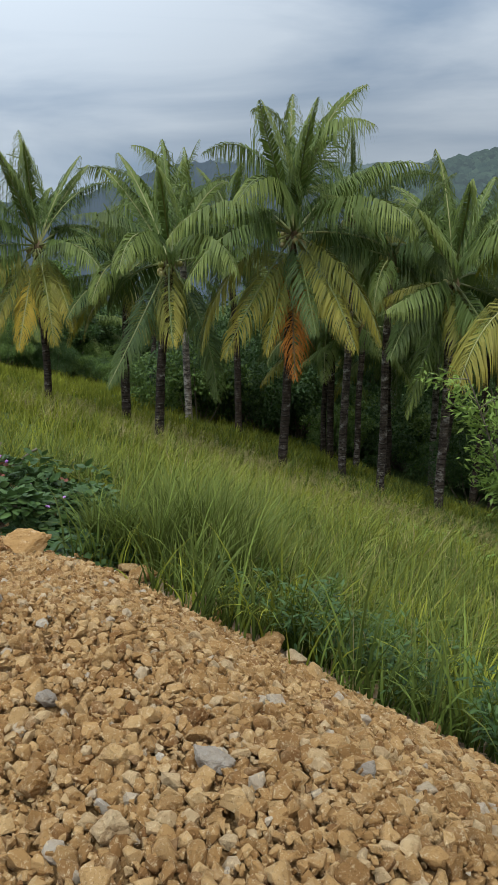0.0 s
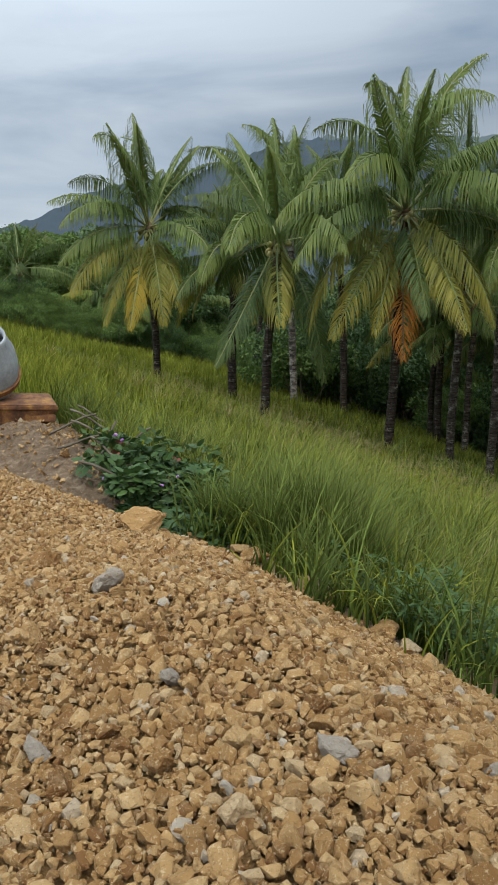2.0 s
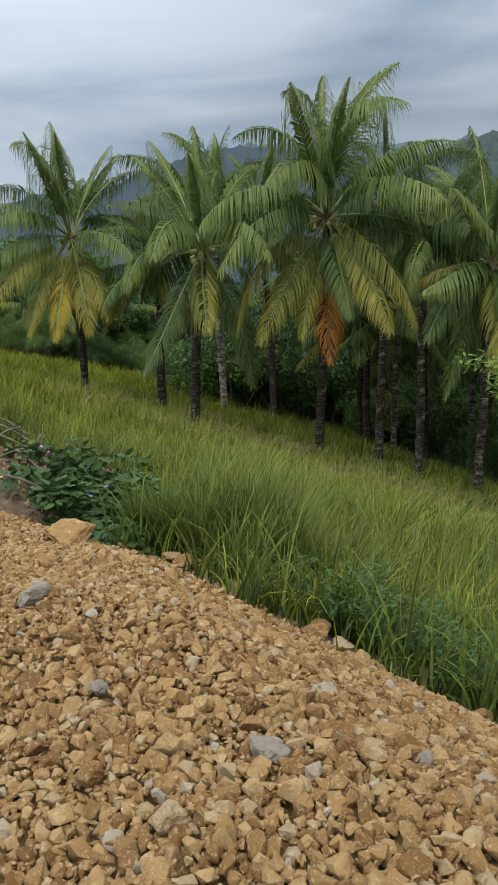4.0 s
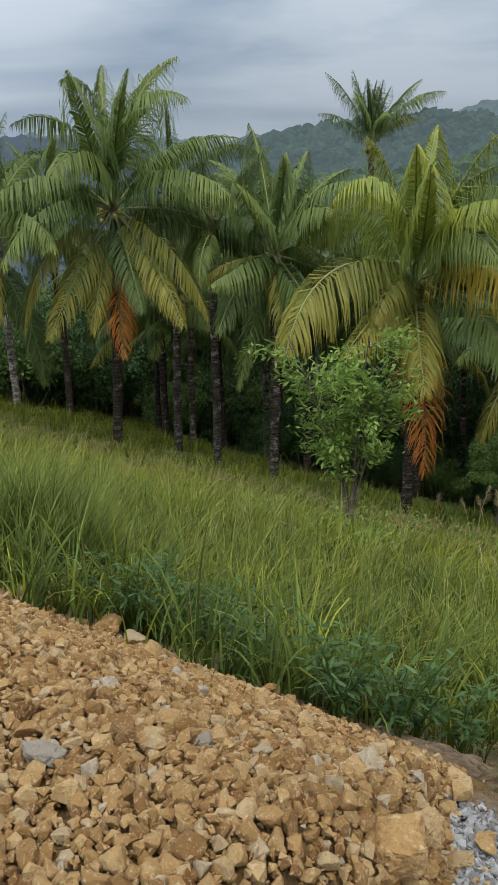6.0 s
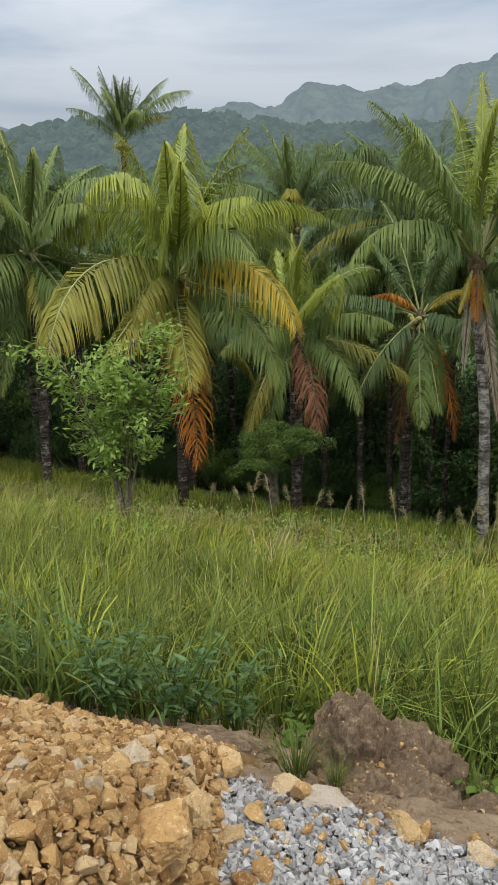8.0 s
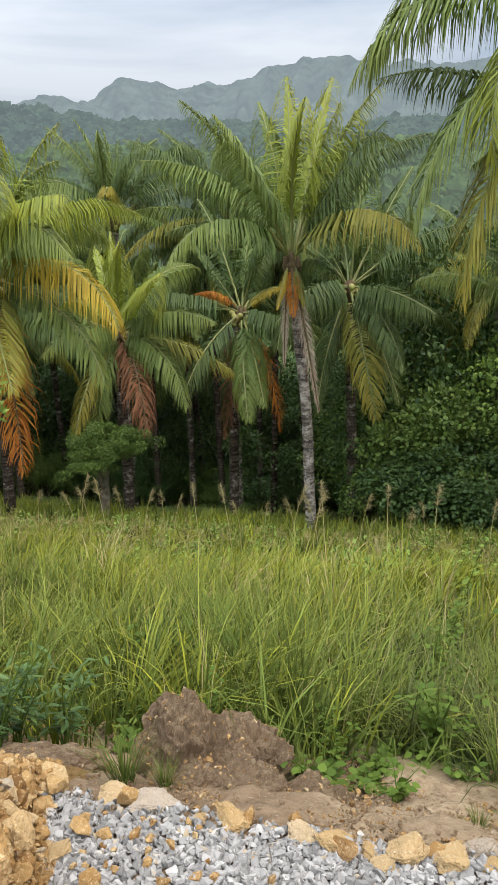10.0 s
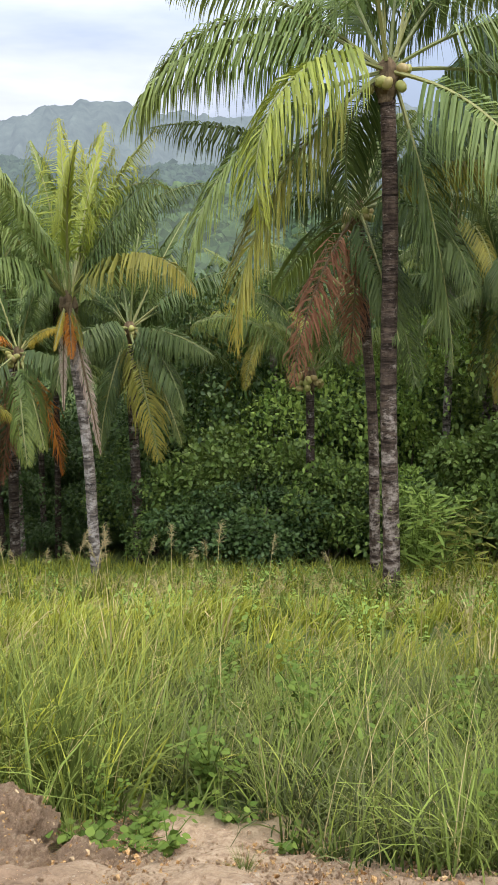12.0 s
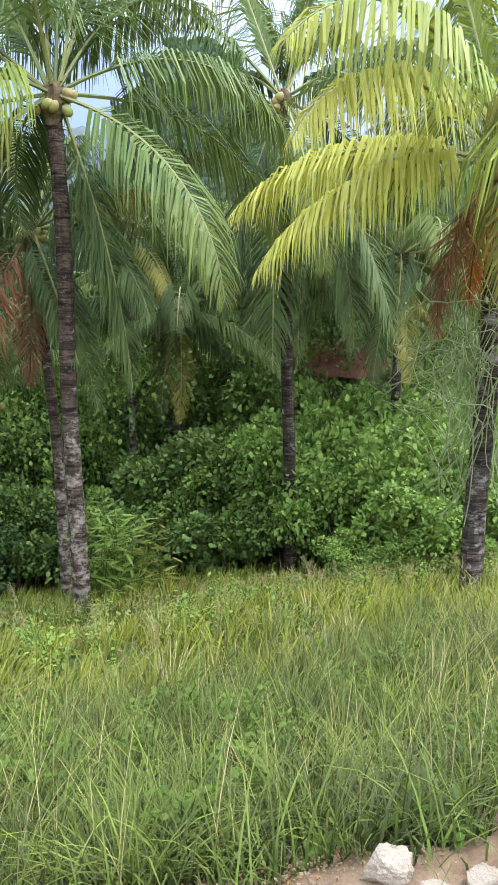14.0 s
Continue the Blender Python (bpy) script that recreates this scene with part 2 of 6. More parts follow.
FIBRE = Mat("palm_fibre", 0.95, 0.1)
FIBRE.colour(FIBRE.ramp(FIBRE.noise(9, 5, stretch=(1, 1, 0.2)), [(0.3, (0.06, 0.04, 0.022)), (0.7, (0.22, 0.15, 0.08))])).bump(FIBRE.noise(20, 4), 0.7, 0.02)
FIBRE = FIBRE.m

RACHIS = Mat("palm_rachis", 0.55, 0.4)
RACHIS.colour(RACHIS.mix(RACHIS.object_random(), (0.13, 0.15, 0.04), (0.27, 0.25, 0.08)))
RACHIS = RACHIS.m

NUT = Mat("coconut_husk", 0.5, 0.4)
NUT.colour(NUT.mix(NUT.object_random(), (0.30, 0.29, 0.07), (0.30, 0.21, 0.07)))
NUT = NUT.m

FROND = {
    "green": leaf_material("palm_leaf_green", (0.050, 0.094, 0.017), (0.200, 0.258, 0.064), (0.34, 0.33, 0.06), 0.48, 0.25, 0.22),
    "deep": leaf_material("palm_leaf_deep", (0.028, 0.058, 0.014), (0.122, 0.170, 0.044), (0.19, 0.20, 0.05), 0.5, 0.24, 0.2),
    "lime": leaf_material("palm_leaf_lime", (0.105, 0.160, 0.016), (0.350, 0.385, 0.056), (0.54, 0.46, 0.06), 0.46, 0.28, 0.26),
    "olive": leaf_material("palm_leaf_olive", (0.090, 0.110, 0.018), (0.290, 0.280, 0.050), (0.56, 0.36, 0.04), 0.5, 0.28, 0.22),
    "lemon": leaf_material("palm_leaf_lemon", (0.430, 0.440, 0.060), (0.680, 0.640, 0.140), (0.72, 0.58, 0.12), 0.5, 0.42, 0.3),
    "gold": leaf_material("palm_leaf_gold", (0.350, 0.265, 0.030), (0.560, 0.410, 0.055), (0.60, 0.32, 0.03), 0.55, 0.40, 0.2),
    "rust": leaf_material("palm_leaf_rust", (0.360, 0.115, 0.020), (0.600, 0.255, 0.034), (0.36, 0.085, 0.018), 0.65, 0.26, 0.15),
    "sere": leaf_material("palm_leaf_sere", (0.20, 0.082, 0.038), (0.36, 0.165, 0.080), (0.20, 0.075, 0.035), 0.7, 0.22, 0.15),
    "dead": leaf_material("palm_leaf_dead", (0.30, 0.215, 0.15), (0.50, 0.39, 0.29), (0.28, 0.15, 0.09), 0.8, 0.15, 0.1),
}
GRASS = {
    "fresh": leaf_material("grass_fresh", (0.030, 0.060, 0.005), (0.460, 0.480, 0.050), (0.42, 0.37, 0.06), 0.6, 0.28, 0.05, tufted=True),
    "dark": leaf_material("grass_dark", (0.010, 0.026, 0.005), (0.250, 0.335, 0.062), (0.27, 0.28, 0.06), 0.55, 0.25, 0.08, tufted=True),
    "pale": leaf_material("grass_pale", (0.009, 0.021, 0.005), (0.158, 0.188, 0.056), (0.20, 0.20, 0.068), 0.55, 0.22, 0.10, tufted=True),
    # highlights on the grass, put into the colour of single blades
    "bright": leaf_material("grass_glint", (0.100, 0.145, 0.018), (0.360, 0.385, 0.060), (0.42, 0.40, 0.09), 0.5, 0.30, 0.12),
    "dry": leaf_material("grass_dry", (0.34, 0.27, 0.10), (0.54, 0.43, 0.19), (0.52, 0.38, 0.20), 0.7, 0.25, 0.15),
}
LEAF = {
    "bush": leaf_material("bush_leaf", (0.050, 0.096, 0.018), (0.215, 0.295, 0.060), None, 0.5, 0.2, 0.25),
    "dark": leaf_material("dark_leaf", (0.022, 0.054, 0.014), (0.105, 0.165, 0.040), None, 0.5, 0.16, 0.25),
    "mid": leaf_material("mid_leaf", (0.095, 0.172, 0.029), (0.320, 0.425, 0.084), None, 0.55, 0.32, 0.2),
    "fresh": leaf_material("fresh_leaf", (0.15, 0.235, 0.04), (0.36, 0.45, 0.10), None, 0.58, 0.40, 0.18),
    "creeper": leaf_material("creeper_leaf", (0.055, 0.100, 0.014), (0.150, 0.205, 0.034), None, 0.55, 0.24, 0.12),
    "purple": leaf_material("flower_petal", (0.34, 0.10, 0.38), (0.62, 0.34, 0.66), None, 0.6, 0.3, 0.2),
    "red": leaf_material("reddish_leaf", (0.20, 0.055, 0.035), (0.31, 0.13, 0.07), None, 0.6, 0.25, 0.3),
    "plume": leaf_material("grass_plume", (0.32, 0.25, 0.11), (0.50, 0.41, 0.20), None, 0.8, 0.3, 0.1),
    "straw": leaf_material("grass_seed", (0.20, 0.165, 0.055), (0.44, 0.36, 0.15), None, 0.7, 0.3, 0.1),
    "vine": leaf_material("vine_leaf", (0.24, 0.28, 0.11), (0.44, 0.46, 0.22), None, 0.6, 0.3, 0.1),
}

# ---------------------------------------------------------------- helpers for shapes
NX, NY, EDGE = 0.823, 0.568, 2.52     # the road's edge: NX x + NY y = EDGE; s runs out over the slope, w along the road


def xy(s, w):
    s = s + EDGE
    return NX * s - NY * w, NY * s + NX * w


def sw(x, y):
    return NX * x + NY * y - EDGE, -NY * x + NX * y


def step(v, a, b):
    k = np.clip((np.asarray(v, float) - a) / (b - a), 0, 1)
    return k * k * (3 - 2 * k)


def ground_z(x, y):
    """Level road, a short bank at its edge, then an even slope that flattens out in the valley."""
    s, w = sw(np.asarray(x, float), np.asarray(y, float))
    fall = 0.285 - 0.075 * step(w, 8, 38) - 0.03 * step(w, 40, 110)
    out = np.maximum(s, 0.0)
    out = np.where(out < 45, out, 45 + 25 * np.tanh((out - 45) / 25))
    z = -fall * out - 0.20 * step(s, 0.0, 0.9)
    lumps = 0.10 * np.sin(0.7 * s + 0.9 * w) * np.sin(0.45 * w - 0.6 * s + 1.3) * step(s, 1.0, 3.0)
    return z + lumps


def mesh_of(name, verts, faces, material=None, smooth=False, tip=None, tone=None):
    """A mesh from arrays; faces all have the same number of corners."""
    me = bpy.data.meshes.new(name)
    verts, faces = np.asarray(verts, np.float32), np.asarray(faces, np.int32)
    n, k = faces.shape
    me.vertices.add(len(verts))
    me.vertices.foreach_set("co", verts.ravel())
    me.loops.add(n * k)
    me.loops.foreach_set("vertex_index", faces.ravel())
    me.polygons.add(n)
    me.polygons.foreach_set("loop_start", np.arange(0, n * k, k, dtype=np.int32))
    me.polygons.foreach_set("use_smooth", np.full(n, smooth))
    if tip is not None:
        a = me.attributes.new("tip", "FLOAT", "POINT")
        a.data.foreach_set("value", np.asarray(tip, np.float32))
    if tone is not None:
        a = me.attributes.new("tone", "FLOAT", "POINT")
        a.data.foreach_set("value", np.asarray(tone, np.float32))
    me.update(calc_edges=True)
    if material:
        me.materials.append(material)
    return me


def part(name, mesh, parent=None, label="", m=None):
    """Links a mesh as one object under a thing."""
    ob = new(name, mesh)
    if parent:
        ob.parent = parent
    if m is not None:
        ob.matrix_basis = m
    return tagged(ob, label)


def thing(name, label, category, group="", at=(0, 0, 0), kind="", mesh=None, turn=0.0, size=1.0):
    ob = new(name, mesh)
    ob.matrix_basis = Matrix.LocRotScale(at, Euler((0, 0, turn)), (size, size, size))
    return tagged(ob, label, category, group, kind)


def tube(points, radii, sides=8, cap=True):
    """Vertices and quads of a tube along points."""
    P = np.asarray(points, float)
    T = np.gradient(P, axis=0)
    T /= np.linalg.norm(T, axis=1)[:, None] + 1e-9
    ref = np.where(np.abs(T[:, 2:3]) > 0.9, np.array([[1.0, 0, 0]]), np.array([[0, 0, 1.0]]))
    A = np.cross(T, ref)
    A /= np.linalg.norm(A, axis=1)[:, None] + 1e-9
    for i in range(1, len(A)):            # keep the rings from twisting
        a = A[i - 1] - T[i] * (A[i - 1] @ T[i])
        if np.linalg.norm(a) > 1e-6:
            A[i] = a / np.linalg.norm(a)
    B = np.cross(T, A)
    ang = np.linspace(0, 2 * np.pi, sides, endpoint=False)
    R = np.asarray(radii, float)[:, None, None]
    V = P[:, None, :] + R * (np.cos(ang)[None, :, None] * A[:, None, :] + np.sin(ang)[None, :, None] * B[:, None, :])
    V = V.reshape(-1, 3)
    i, j = np.meshgrid(np.arange(len(P) - 1), np.arange(sides), indexing="ij")
    j2 = (j + 1) % sides
    F = np.stack([i * sides + j, i * sides + j2, (i + 1) * sides + j2, (i + 1) * sides + j], -1).reshape(-1, 4)
    return V, F


def join(pieces):
    """Joins (verts, faces) lists."""
    vs, fs, k = [], [], 0
    for v, f in pieces:
        vs.append(np.asarray(v, float))
        fs.append(np.asarray(f) + k)
        k += len(v)
    return np.concatenate(vs), np.concatenate(fs)


def ico(level):
    bm = bmesh.new()
    bmesh.ops.create_icosphere(bm, subdivisions=level, radius=1.0)
    v = np.array([p.co[:] for p in bm.verts])
    f = np.array([[q.index for q in p.verts] for p in bm.faces])
    bm.free()
    return v, f


ICO1, ICO2 = ico(1), ico(2)


def broken_stone(rng, points=14, rounded=0.0, pits=0):
    """A broken stone: the hull of random points on a boxy lump; larger ones get worn edges and pitted faces."""
    p = rng.normal(size=(points, 3))
    p /= (np.abs(p) ** 3.2).sum(axis=1)[:, None] ** (1 / 3.2)
    p *= rng.uniform(0.80, 1.08, (points, 1)) * np.array([1.0, rng.uniform(0.72, 1.0), rng.uniform(0.52, 0.85)]) * 0.9
    bm = bmesh.new()
    for q in p:
        bm.verts.new(q)
    hull = bmesh.ops.convex_hull(bm, input=bm.verts[:], use_existing_faces=False)
    bmesh.ops.delete(bm, geom=list({v for v in hull["geom_interior"] + hull["geom_unused"] if isinstance(v, bmesh.types.BMVert)}), context="VERTS")
    if rounded:
        bmesh.ops.dissolve_limit(bm, angle_limit=0.30, verts=bm.verts[:], edges=bm.edges[:])
        bmesh.ops.bevel(bm, geom=bm.edges[:], offset=rounded, segments=2, profile=0.5, affect="EDGES", clamp_overlap=True)
    bmesh.ops.triangulate(bm, faces=bm.faces[:])
    for _ in range(pits):
        long = [e for e in bm.edges if e.calc_length() > (0.16 if pits < 3 else 0.11)]
        bmesh.ops.subdivide_edges(bm, edges=long, cuts=1)
        bmesh.ops.triangulate(bm, faces=bm.faces[:])
    if pits:
        o = Vector(rng.uniform(0, 50, 3))
        for v in bm.verts:
            v.co *= 1 + (0.085 if pits < 3 else 0.13) * noise.fractal(v.co * 2.4 + o, 0.5, 2.1, 5) + (0.022 if pits < 3 else 0.042) * noise.noise(v.co * (13 if pits < 3 else 9) + o)
    bm.verts.index_update()
    V = np.array([v.co[:] for v in bm.verts])
    F = np.array([[q.index for q in f.verts] for f in bm.faces])
    bm.free()
    return V, F


def random_turns(rng, n):
    q = rng.normal(size=(n, 4))
    q /= np.linalg.norm(q, axis=1)[:, None]
    w, x, y, z = q.T
    return np.stack([1 - 2 * (y * y + z * z), 2 * (x * y - z * w), 2 * (x * z + y * w), 2 * (x * y + z * w), 1 - 2 * (x * x + z * z),
                     2 * (y * z - x * w), 2 * (x * z - y * w), 2 * (y * z + x * w), 1 - 2 * (x * x + y * y)], -1).reshape(n, 3, 3)


def scatter(rng, shapes, places, sizes):
    """Many turned copies of shapes as one pair of arrays."""
    which = rng.integers(0, len(shapes), len(places))
    turns = random_turns(rng, len(places))
    vs, fs, k = [], [], 0
    for i, (sv, sf) in enumerate(shapes):
        sel = np.nonzero(which == i)[0]
        if not len(sel):
            continue
        v = np.einsum("nij,vj->nvi", turns[sel], sv) * sizes[sel, None, None] + places[sel, None, :]
        f = sf[None] + (np.arange(len(sel)) * len(sv))[:, None, None] + k
        vs.append(v.reshape(-1, 3))
        fs.append(f.reshape(-1, 3))
        k += len(sel) * len(sv)
    return np.concatenate(vs), np.concatenate(fs)


# ---------------------------------------------------------------- ground, road and distance
def build_ground():
    rng = np.random.default_rng(4)
    a = np.concatenate([[-4000, -1500, -500, -150, -60, -25, -12], np.arange(-8, -1, 0.5), np.arange(-1, -0.1, 0.1), np.arange(-0.1, 1.3, 0.028), np.arange(1.3, 3, 0.1), np.arange(3, 12, 0.3), np.arange(12, 60, 1.5), [70, 90, 130, 200, 400, 1000, 2500, 4000]])
    b = np.concatenate([[-4000, -1500, -500, -150, -60, -30], np.arange(-20, -5, 1.0), np.arange(-5, -1.6, 0.12), np.arange(-1.6, 2.2, 0.03), np.arange(2.2, 6, 0.12), np.arange(6, 14, 0.4), np.arange(14, 60, 1.5), [65, 80, 110, 160, 300, 800, 2000, 4000]])
    S, W = np.meshgrid(a, b, indexing="ij")
    X, Y = xy(S, W)
    Z = ground_z(X, Y)
    near = (S > -1) & (S < 3) & (W > -5) & (W < 6)
    rough = np.array([noise.fractal((x * 3.1, y * 3.1, 0.3), 1.0, 2.0, 5) if q else 0.0 for x, y, q in zip(X.ravel(), Y.ravel(), near.ravel())]).reshape(X.shape)
    Z = Z + (rough * 0.06 + 0.010 * rng.random(S.shape)) * step(S, -0.1, 0.25) * (1 - step(S, 2.2, 3.0))
    n, m = S.shape
    i, j = np.meshgrid(np.arange(n - 1), np.arange(m - 1), indexing="ij")
    F = np.stack([i * m + j, (i + 1) * m + j, (i + 1) * m + j + 1, i * m + j + 1], -1).reshape(-1, 4)
    g = Mat("ground_cover", 0.95, 0.15)
    sep = g.t.nodes.new("ShaderNodeSeparateXYZ")
    g.link(g.co.outputs["Object"], sep.inputs[0])
    s_of = g.math("SUBTRACT", g.math("ADD", g.math("MULTIPLY", sep.outputs["X"], NX), g.math("MULTIPLY", sep.outputs["Y"], NY)), EDGE)
    s_wavy = g.math("ADD", s_of, g.math("MULTIPLY", g.math("SUBTRACT", g.noise(1.2, 4), 0.5), 1.1))
    soil = g.ramp(g.noise(11, 7, 0.68), [(0.3, (0.135, 0.080, 0.046)), (0.55, (0.265, 0.170, 0.100)), (0.8, (0.400, 0.280, 0.172))])
    sand = g.ramp(g.noise(30, 6, 0.7), [(0.3, (0.190, 0.124, 0.072)), (0.5, (0.350, 0.243, 0.145)), (0.7, (0.470, 0.345, 0.214))])
    soil = g.mix(g.math("MULTIPLY", g.math("SUBTRACT", g.noise(0.8, 3), 0.42), 6.0, clamp=True), soil, sand)
    vor = g.t.nodes.new("ShaderNodeTexVoronoi")
    vor.inputs["Scale"].default_value = 30
    g.link(g.co.outputs["Object"], vor.inputs["Vector"])
    soil = g.mix(g.math("MULTIPLY", g.math("LESS_THAN", vor.outputs["Distance"], 0.15), 0.55), soil, (0.413, 0.324, 0.218))
    green = g.ramp(g.noise(5, 6, 0.65), [(0.3, (0.030, 0.050, 0.012)), (0.55, (0.060, 0.092, 0.020)), (0.8, (0.12, 0.15, 0.035))])
    green = g.mix(g.math("MULTIPLY", g.noise(0.12, 3), 0.45), green, (0.10, 0.12, 0.030))
    w_of = g.math("ADD", g.math("MULTIPLY", sep.outputs["X"], -NY), g.math("MULTIPLY", sep.outputs["Y"], NX))
    grown = g.math("MAXIMUM", g.math("MULTIPLY", g.math("SUBTRACT", s_wavy, 0.95), 3.0, clamp=True), g.math("MULTIPLY", g.math("SUBTRACT", w_of, 8.2), 2.0, clamp=True))
    c = g.mix(grown, soil, green)
    g.colour(c).bump(g.noise(40, 7, 0.7), 0.8, 0.03)
    ob = part("ground", mesh_of("ground", np.stack([X, Y, Z], -1).reshape(-1, 3), F, g.m, True))
    tagged(ob, "sloping ground with brown soil bank falling away from a level road", "ground", kind="structure")


build_ground()


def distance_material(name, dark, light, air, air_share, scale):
    """Far wooded slopes; the haze of the air between is put into the material as an even glow."""
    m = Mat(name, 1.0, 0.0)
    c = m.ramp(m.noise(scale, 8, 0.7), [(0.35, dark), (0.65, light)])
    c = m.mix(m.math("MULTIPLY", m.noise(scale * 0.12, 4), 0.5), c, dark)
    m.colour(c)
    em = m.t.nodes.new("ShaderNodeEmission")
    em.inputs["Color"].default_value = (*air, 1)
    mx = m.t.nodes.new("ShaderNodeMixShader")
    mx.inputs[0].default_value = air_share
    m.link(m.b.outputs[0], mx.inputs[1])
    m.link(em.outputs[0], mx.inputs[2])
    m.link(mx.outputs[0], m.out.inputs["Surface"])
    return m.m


def build_hill(name, label, distance, depth, az0, az1, base, bumps, roughness, material, seed, canopy=0.0, count=500):
    """A wooded ridge: height over the eye in degrees by azimuth (left positive), as smooth bumps on a base, with crags."""
    az = np.linspace(az0, az1, count)
    el = np.full_like(az, base)
    for a, h, wd in bumps:
        el = el + h * np.exp(-((az - a) / wd) ** 2)
    fine = np.array([noise.fractal((a * 0.35, seed * 7.1, 0.0), 0.9, 2.0, 6) for a in az])
    el = el + roughness * fine
    rows = np.linspace(0, 1, 60)
    A, K = np.meshgrid(np.radians(az), rows, indexing="ij")
    crest = distance * np.tan(np.radians(el))[:, None] + 1.5
    low = -25.0
    lift = step(K, 0.0, 1.0)
    D = distance - depth * (1 - K)
    gully = np.array([noise.fractal((a * 0.55 + 1.6 * k, k * 5.0, seed), 0.8, 2.0, 6) for a, k in zip(np.degrees(A).ravel(), K.ravel())]).reshape(A.shape)
    Z = low + (crest - low) * np.clip(lift + 0.10 * gully * (1 - K) * K * 4, 0, 1.0)
    if canopy:
        Z = Z + canopy * np.random.default_rng(seed).random(Z.shape)
    X, Y = -np.sin(A) * D, np.cos(A) * D
    n, m = A.shape
    i, j = np.meshgrid(np.arange(n - 1), np.arange(m - 1), indexing="ij")
    F = np.stack([i * m + j, (i + 1) * m + j, (i + 1) * m + j + 1, i * m + j + 1], -1).reshape(-1, 4)
    ob = part(name, mesh_of(name, np.stack([X, Y, Z], -1).reshape(-1, 3), F, material, True))
    return tagged(ob, label, "hill", kind="structure")


def crowns(name, label, hill, material, count, size, seed, rows):
    """Tree crowns standing on a far slope."""
    rng = np.random.default_rng(seed)
    me = hill.data
    co = np.empty(len(me.vertices) * 3, np.float32)
    me.vertices.foreach_get("co", co)
    co = co.reshape(-1, 60, 3)
    i = rng.integers(0, co.shape[0], count)
    j = rng.integers(int(60 * rows), 60, count)
    p = co[i, j].astype(float) + rng.normal(0, size, (count, 3)) * np.array([1, 1, 0.1])
    shapes = []
    for _ in range(10):
        v = ICO2[0] * (1 + rng.normal(0, 0.24, (len(ICO2[0]), 1))) * np.array([1, 1, rng.uniform(0.7, 1.1)])
        shapes.append((v, ICO2[1]))
    v, f = scatter(rng, shapes, p, size * rng.uniform(0.5, 1.25, count))
    return tagged(part(name, mesh_of(name, v, f, material, False)), label, "trees", kind="stuff")


# each slope's third colour is its haze, glowing from the surface itself
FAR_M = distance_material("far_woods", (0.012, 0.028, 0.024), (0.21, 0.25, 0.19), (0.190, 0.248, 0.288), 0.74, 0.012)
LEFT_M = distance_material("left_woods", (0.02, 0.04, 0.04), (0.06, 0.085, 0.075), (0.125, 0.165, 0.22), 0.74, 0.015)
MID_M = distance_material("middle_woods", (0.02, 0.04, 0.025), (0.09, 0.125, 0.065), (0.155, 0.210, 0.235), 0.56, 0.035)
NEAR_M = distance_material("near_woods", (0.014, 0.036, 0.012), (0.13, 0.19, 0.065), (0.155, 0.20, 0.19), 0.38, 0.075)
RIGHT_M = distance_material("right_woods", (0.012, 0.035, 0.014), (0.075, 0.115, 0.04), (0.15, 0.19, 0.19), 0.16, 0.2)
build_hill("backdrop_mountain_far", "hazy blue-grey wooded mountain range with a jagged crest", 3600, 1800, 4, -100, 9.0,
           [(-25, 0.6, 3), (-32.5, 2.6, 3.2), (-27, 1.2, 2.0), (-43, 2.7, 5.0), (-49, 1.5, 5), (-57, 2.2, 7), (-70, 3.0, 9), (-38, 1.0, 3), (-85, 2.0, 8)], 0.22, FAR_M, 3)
build_hill("backdrop_mountain_left", "dark wooded mountain tinted blue by haze, rising behind the palms", 2200, 900, 50, -18, 0.2,
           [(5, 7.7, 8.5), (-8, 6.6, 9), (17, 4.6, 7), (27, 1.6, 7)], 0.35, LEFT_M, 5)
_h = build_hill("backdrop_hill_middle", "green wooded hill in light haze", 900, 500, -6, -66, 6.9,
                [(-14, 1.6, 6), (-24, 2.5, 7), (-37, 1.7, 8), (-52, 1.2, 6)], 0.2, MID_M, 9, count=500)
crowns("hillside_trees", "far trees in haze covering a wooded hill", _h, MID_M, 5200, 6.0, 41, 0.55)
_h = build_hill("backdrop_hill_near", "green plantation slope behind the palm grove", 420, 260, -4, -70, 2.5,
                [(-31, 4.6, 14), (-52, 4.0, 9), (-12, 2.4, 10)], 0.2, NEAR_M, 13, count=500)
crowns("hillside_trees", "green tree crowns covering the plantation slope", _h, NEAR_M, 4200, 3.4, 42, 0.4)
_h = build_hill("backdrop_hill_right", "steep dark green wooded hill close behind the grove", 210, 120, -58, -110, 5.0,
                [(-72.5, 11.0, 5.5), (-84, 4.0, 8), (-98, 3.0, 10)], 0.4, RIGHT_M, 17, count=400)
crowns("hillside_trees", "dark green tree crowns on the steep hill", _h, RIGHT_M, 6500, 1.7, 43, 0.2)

# ---------------------------------------------------------------- palms
EYE0 = (0.45, 0.6)
FROND_MESH = {}
DROOP = {80: 30, 65: 50, 50: 66, 35: 74, 20: 72, 5: 62, -15: 48, -35: 36, -60: 20}


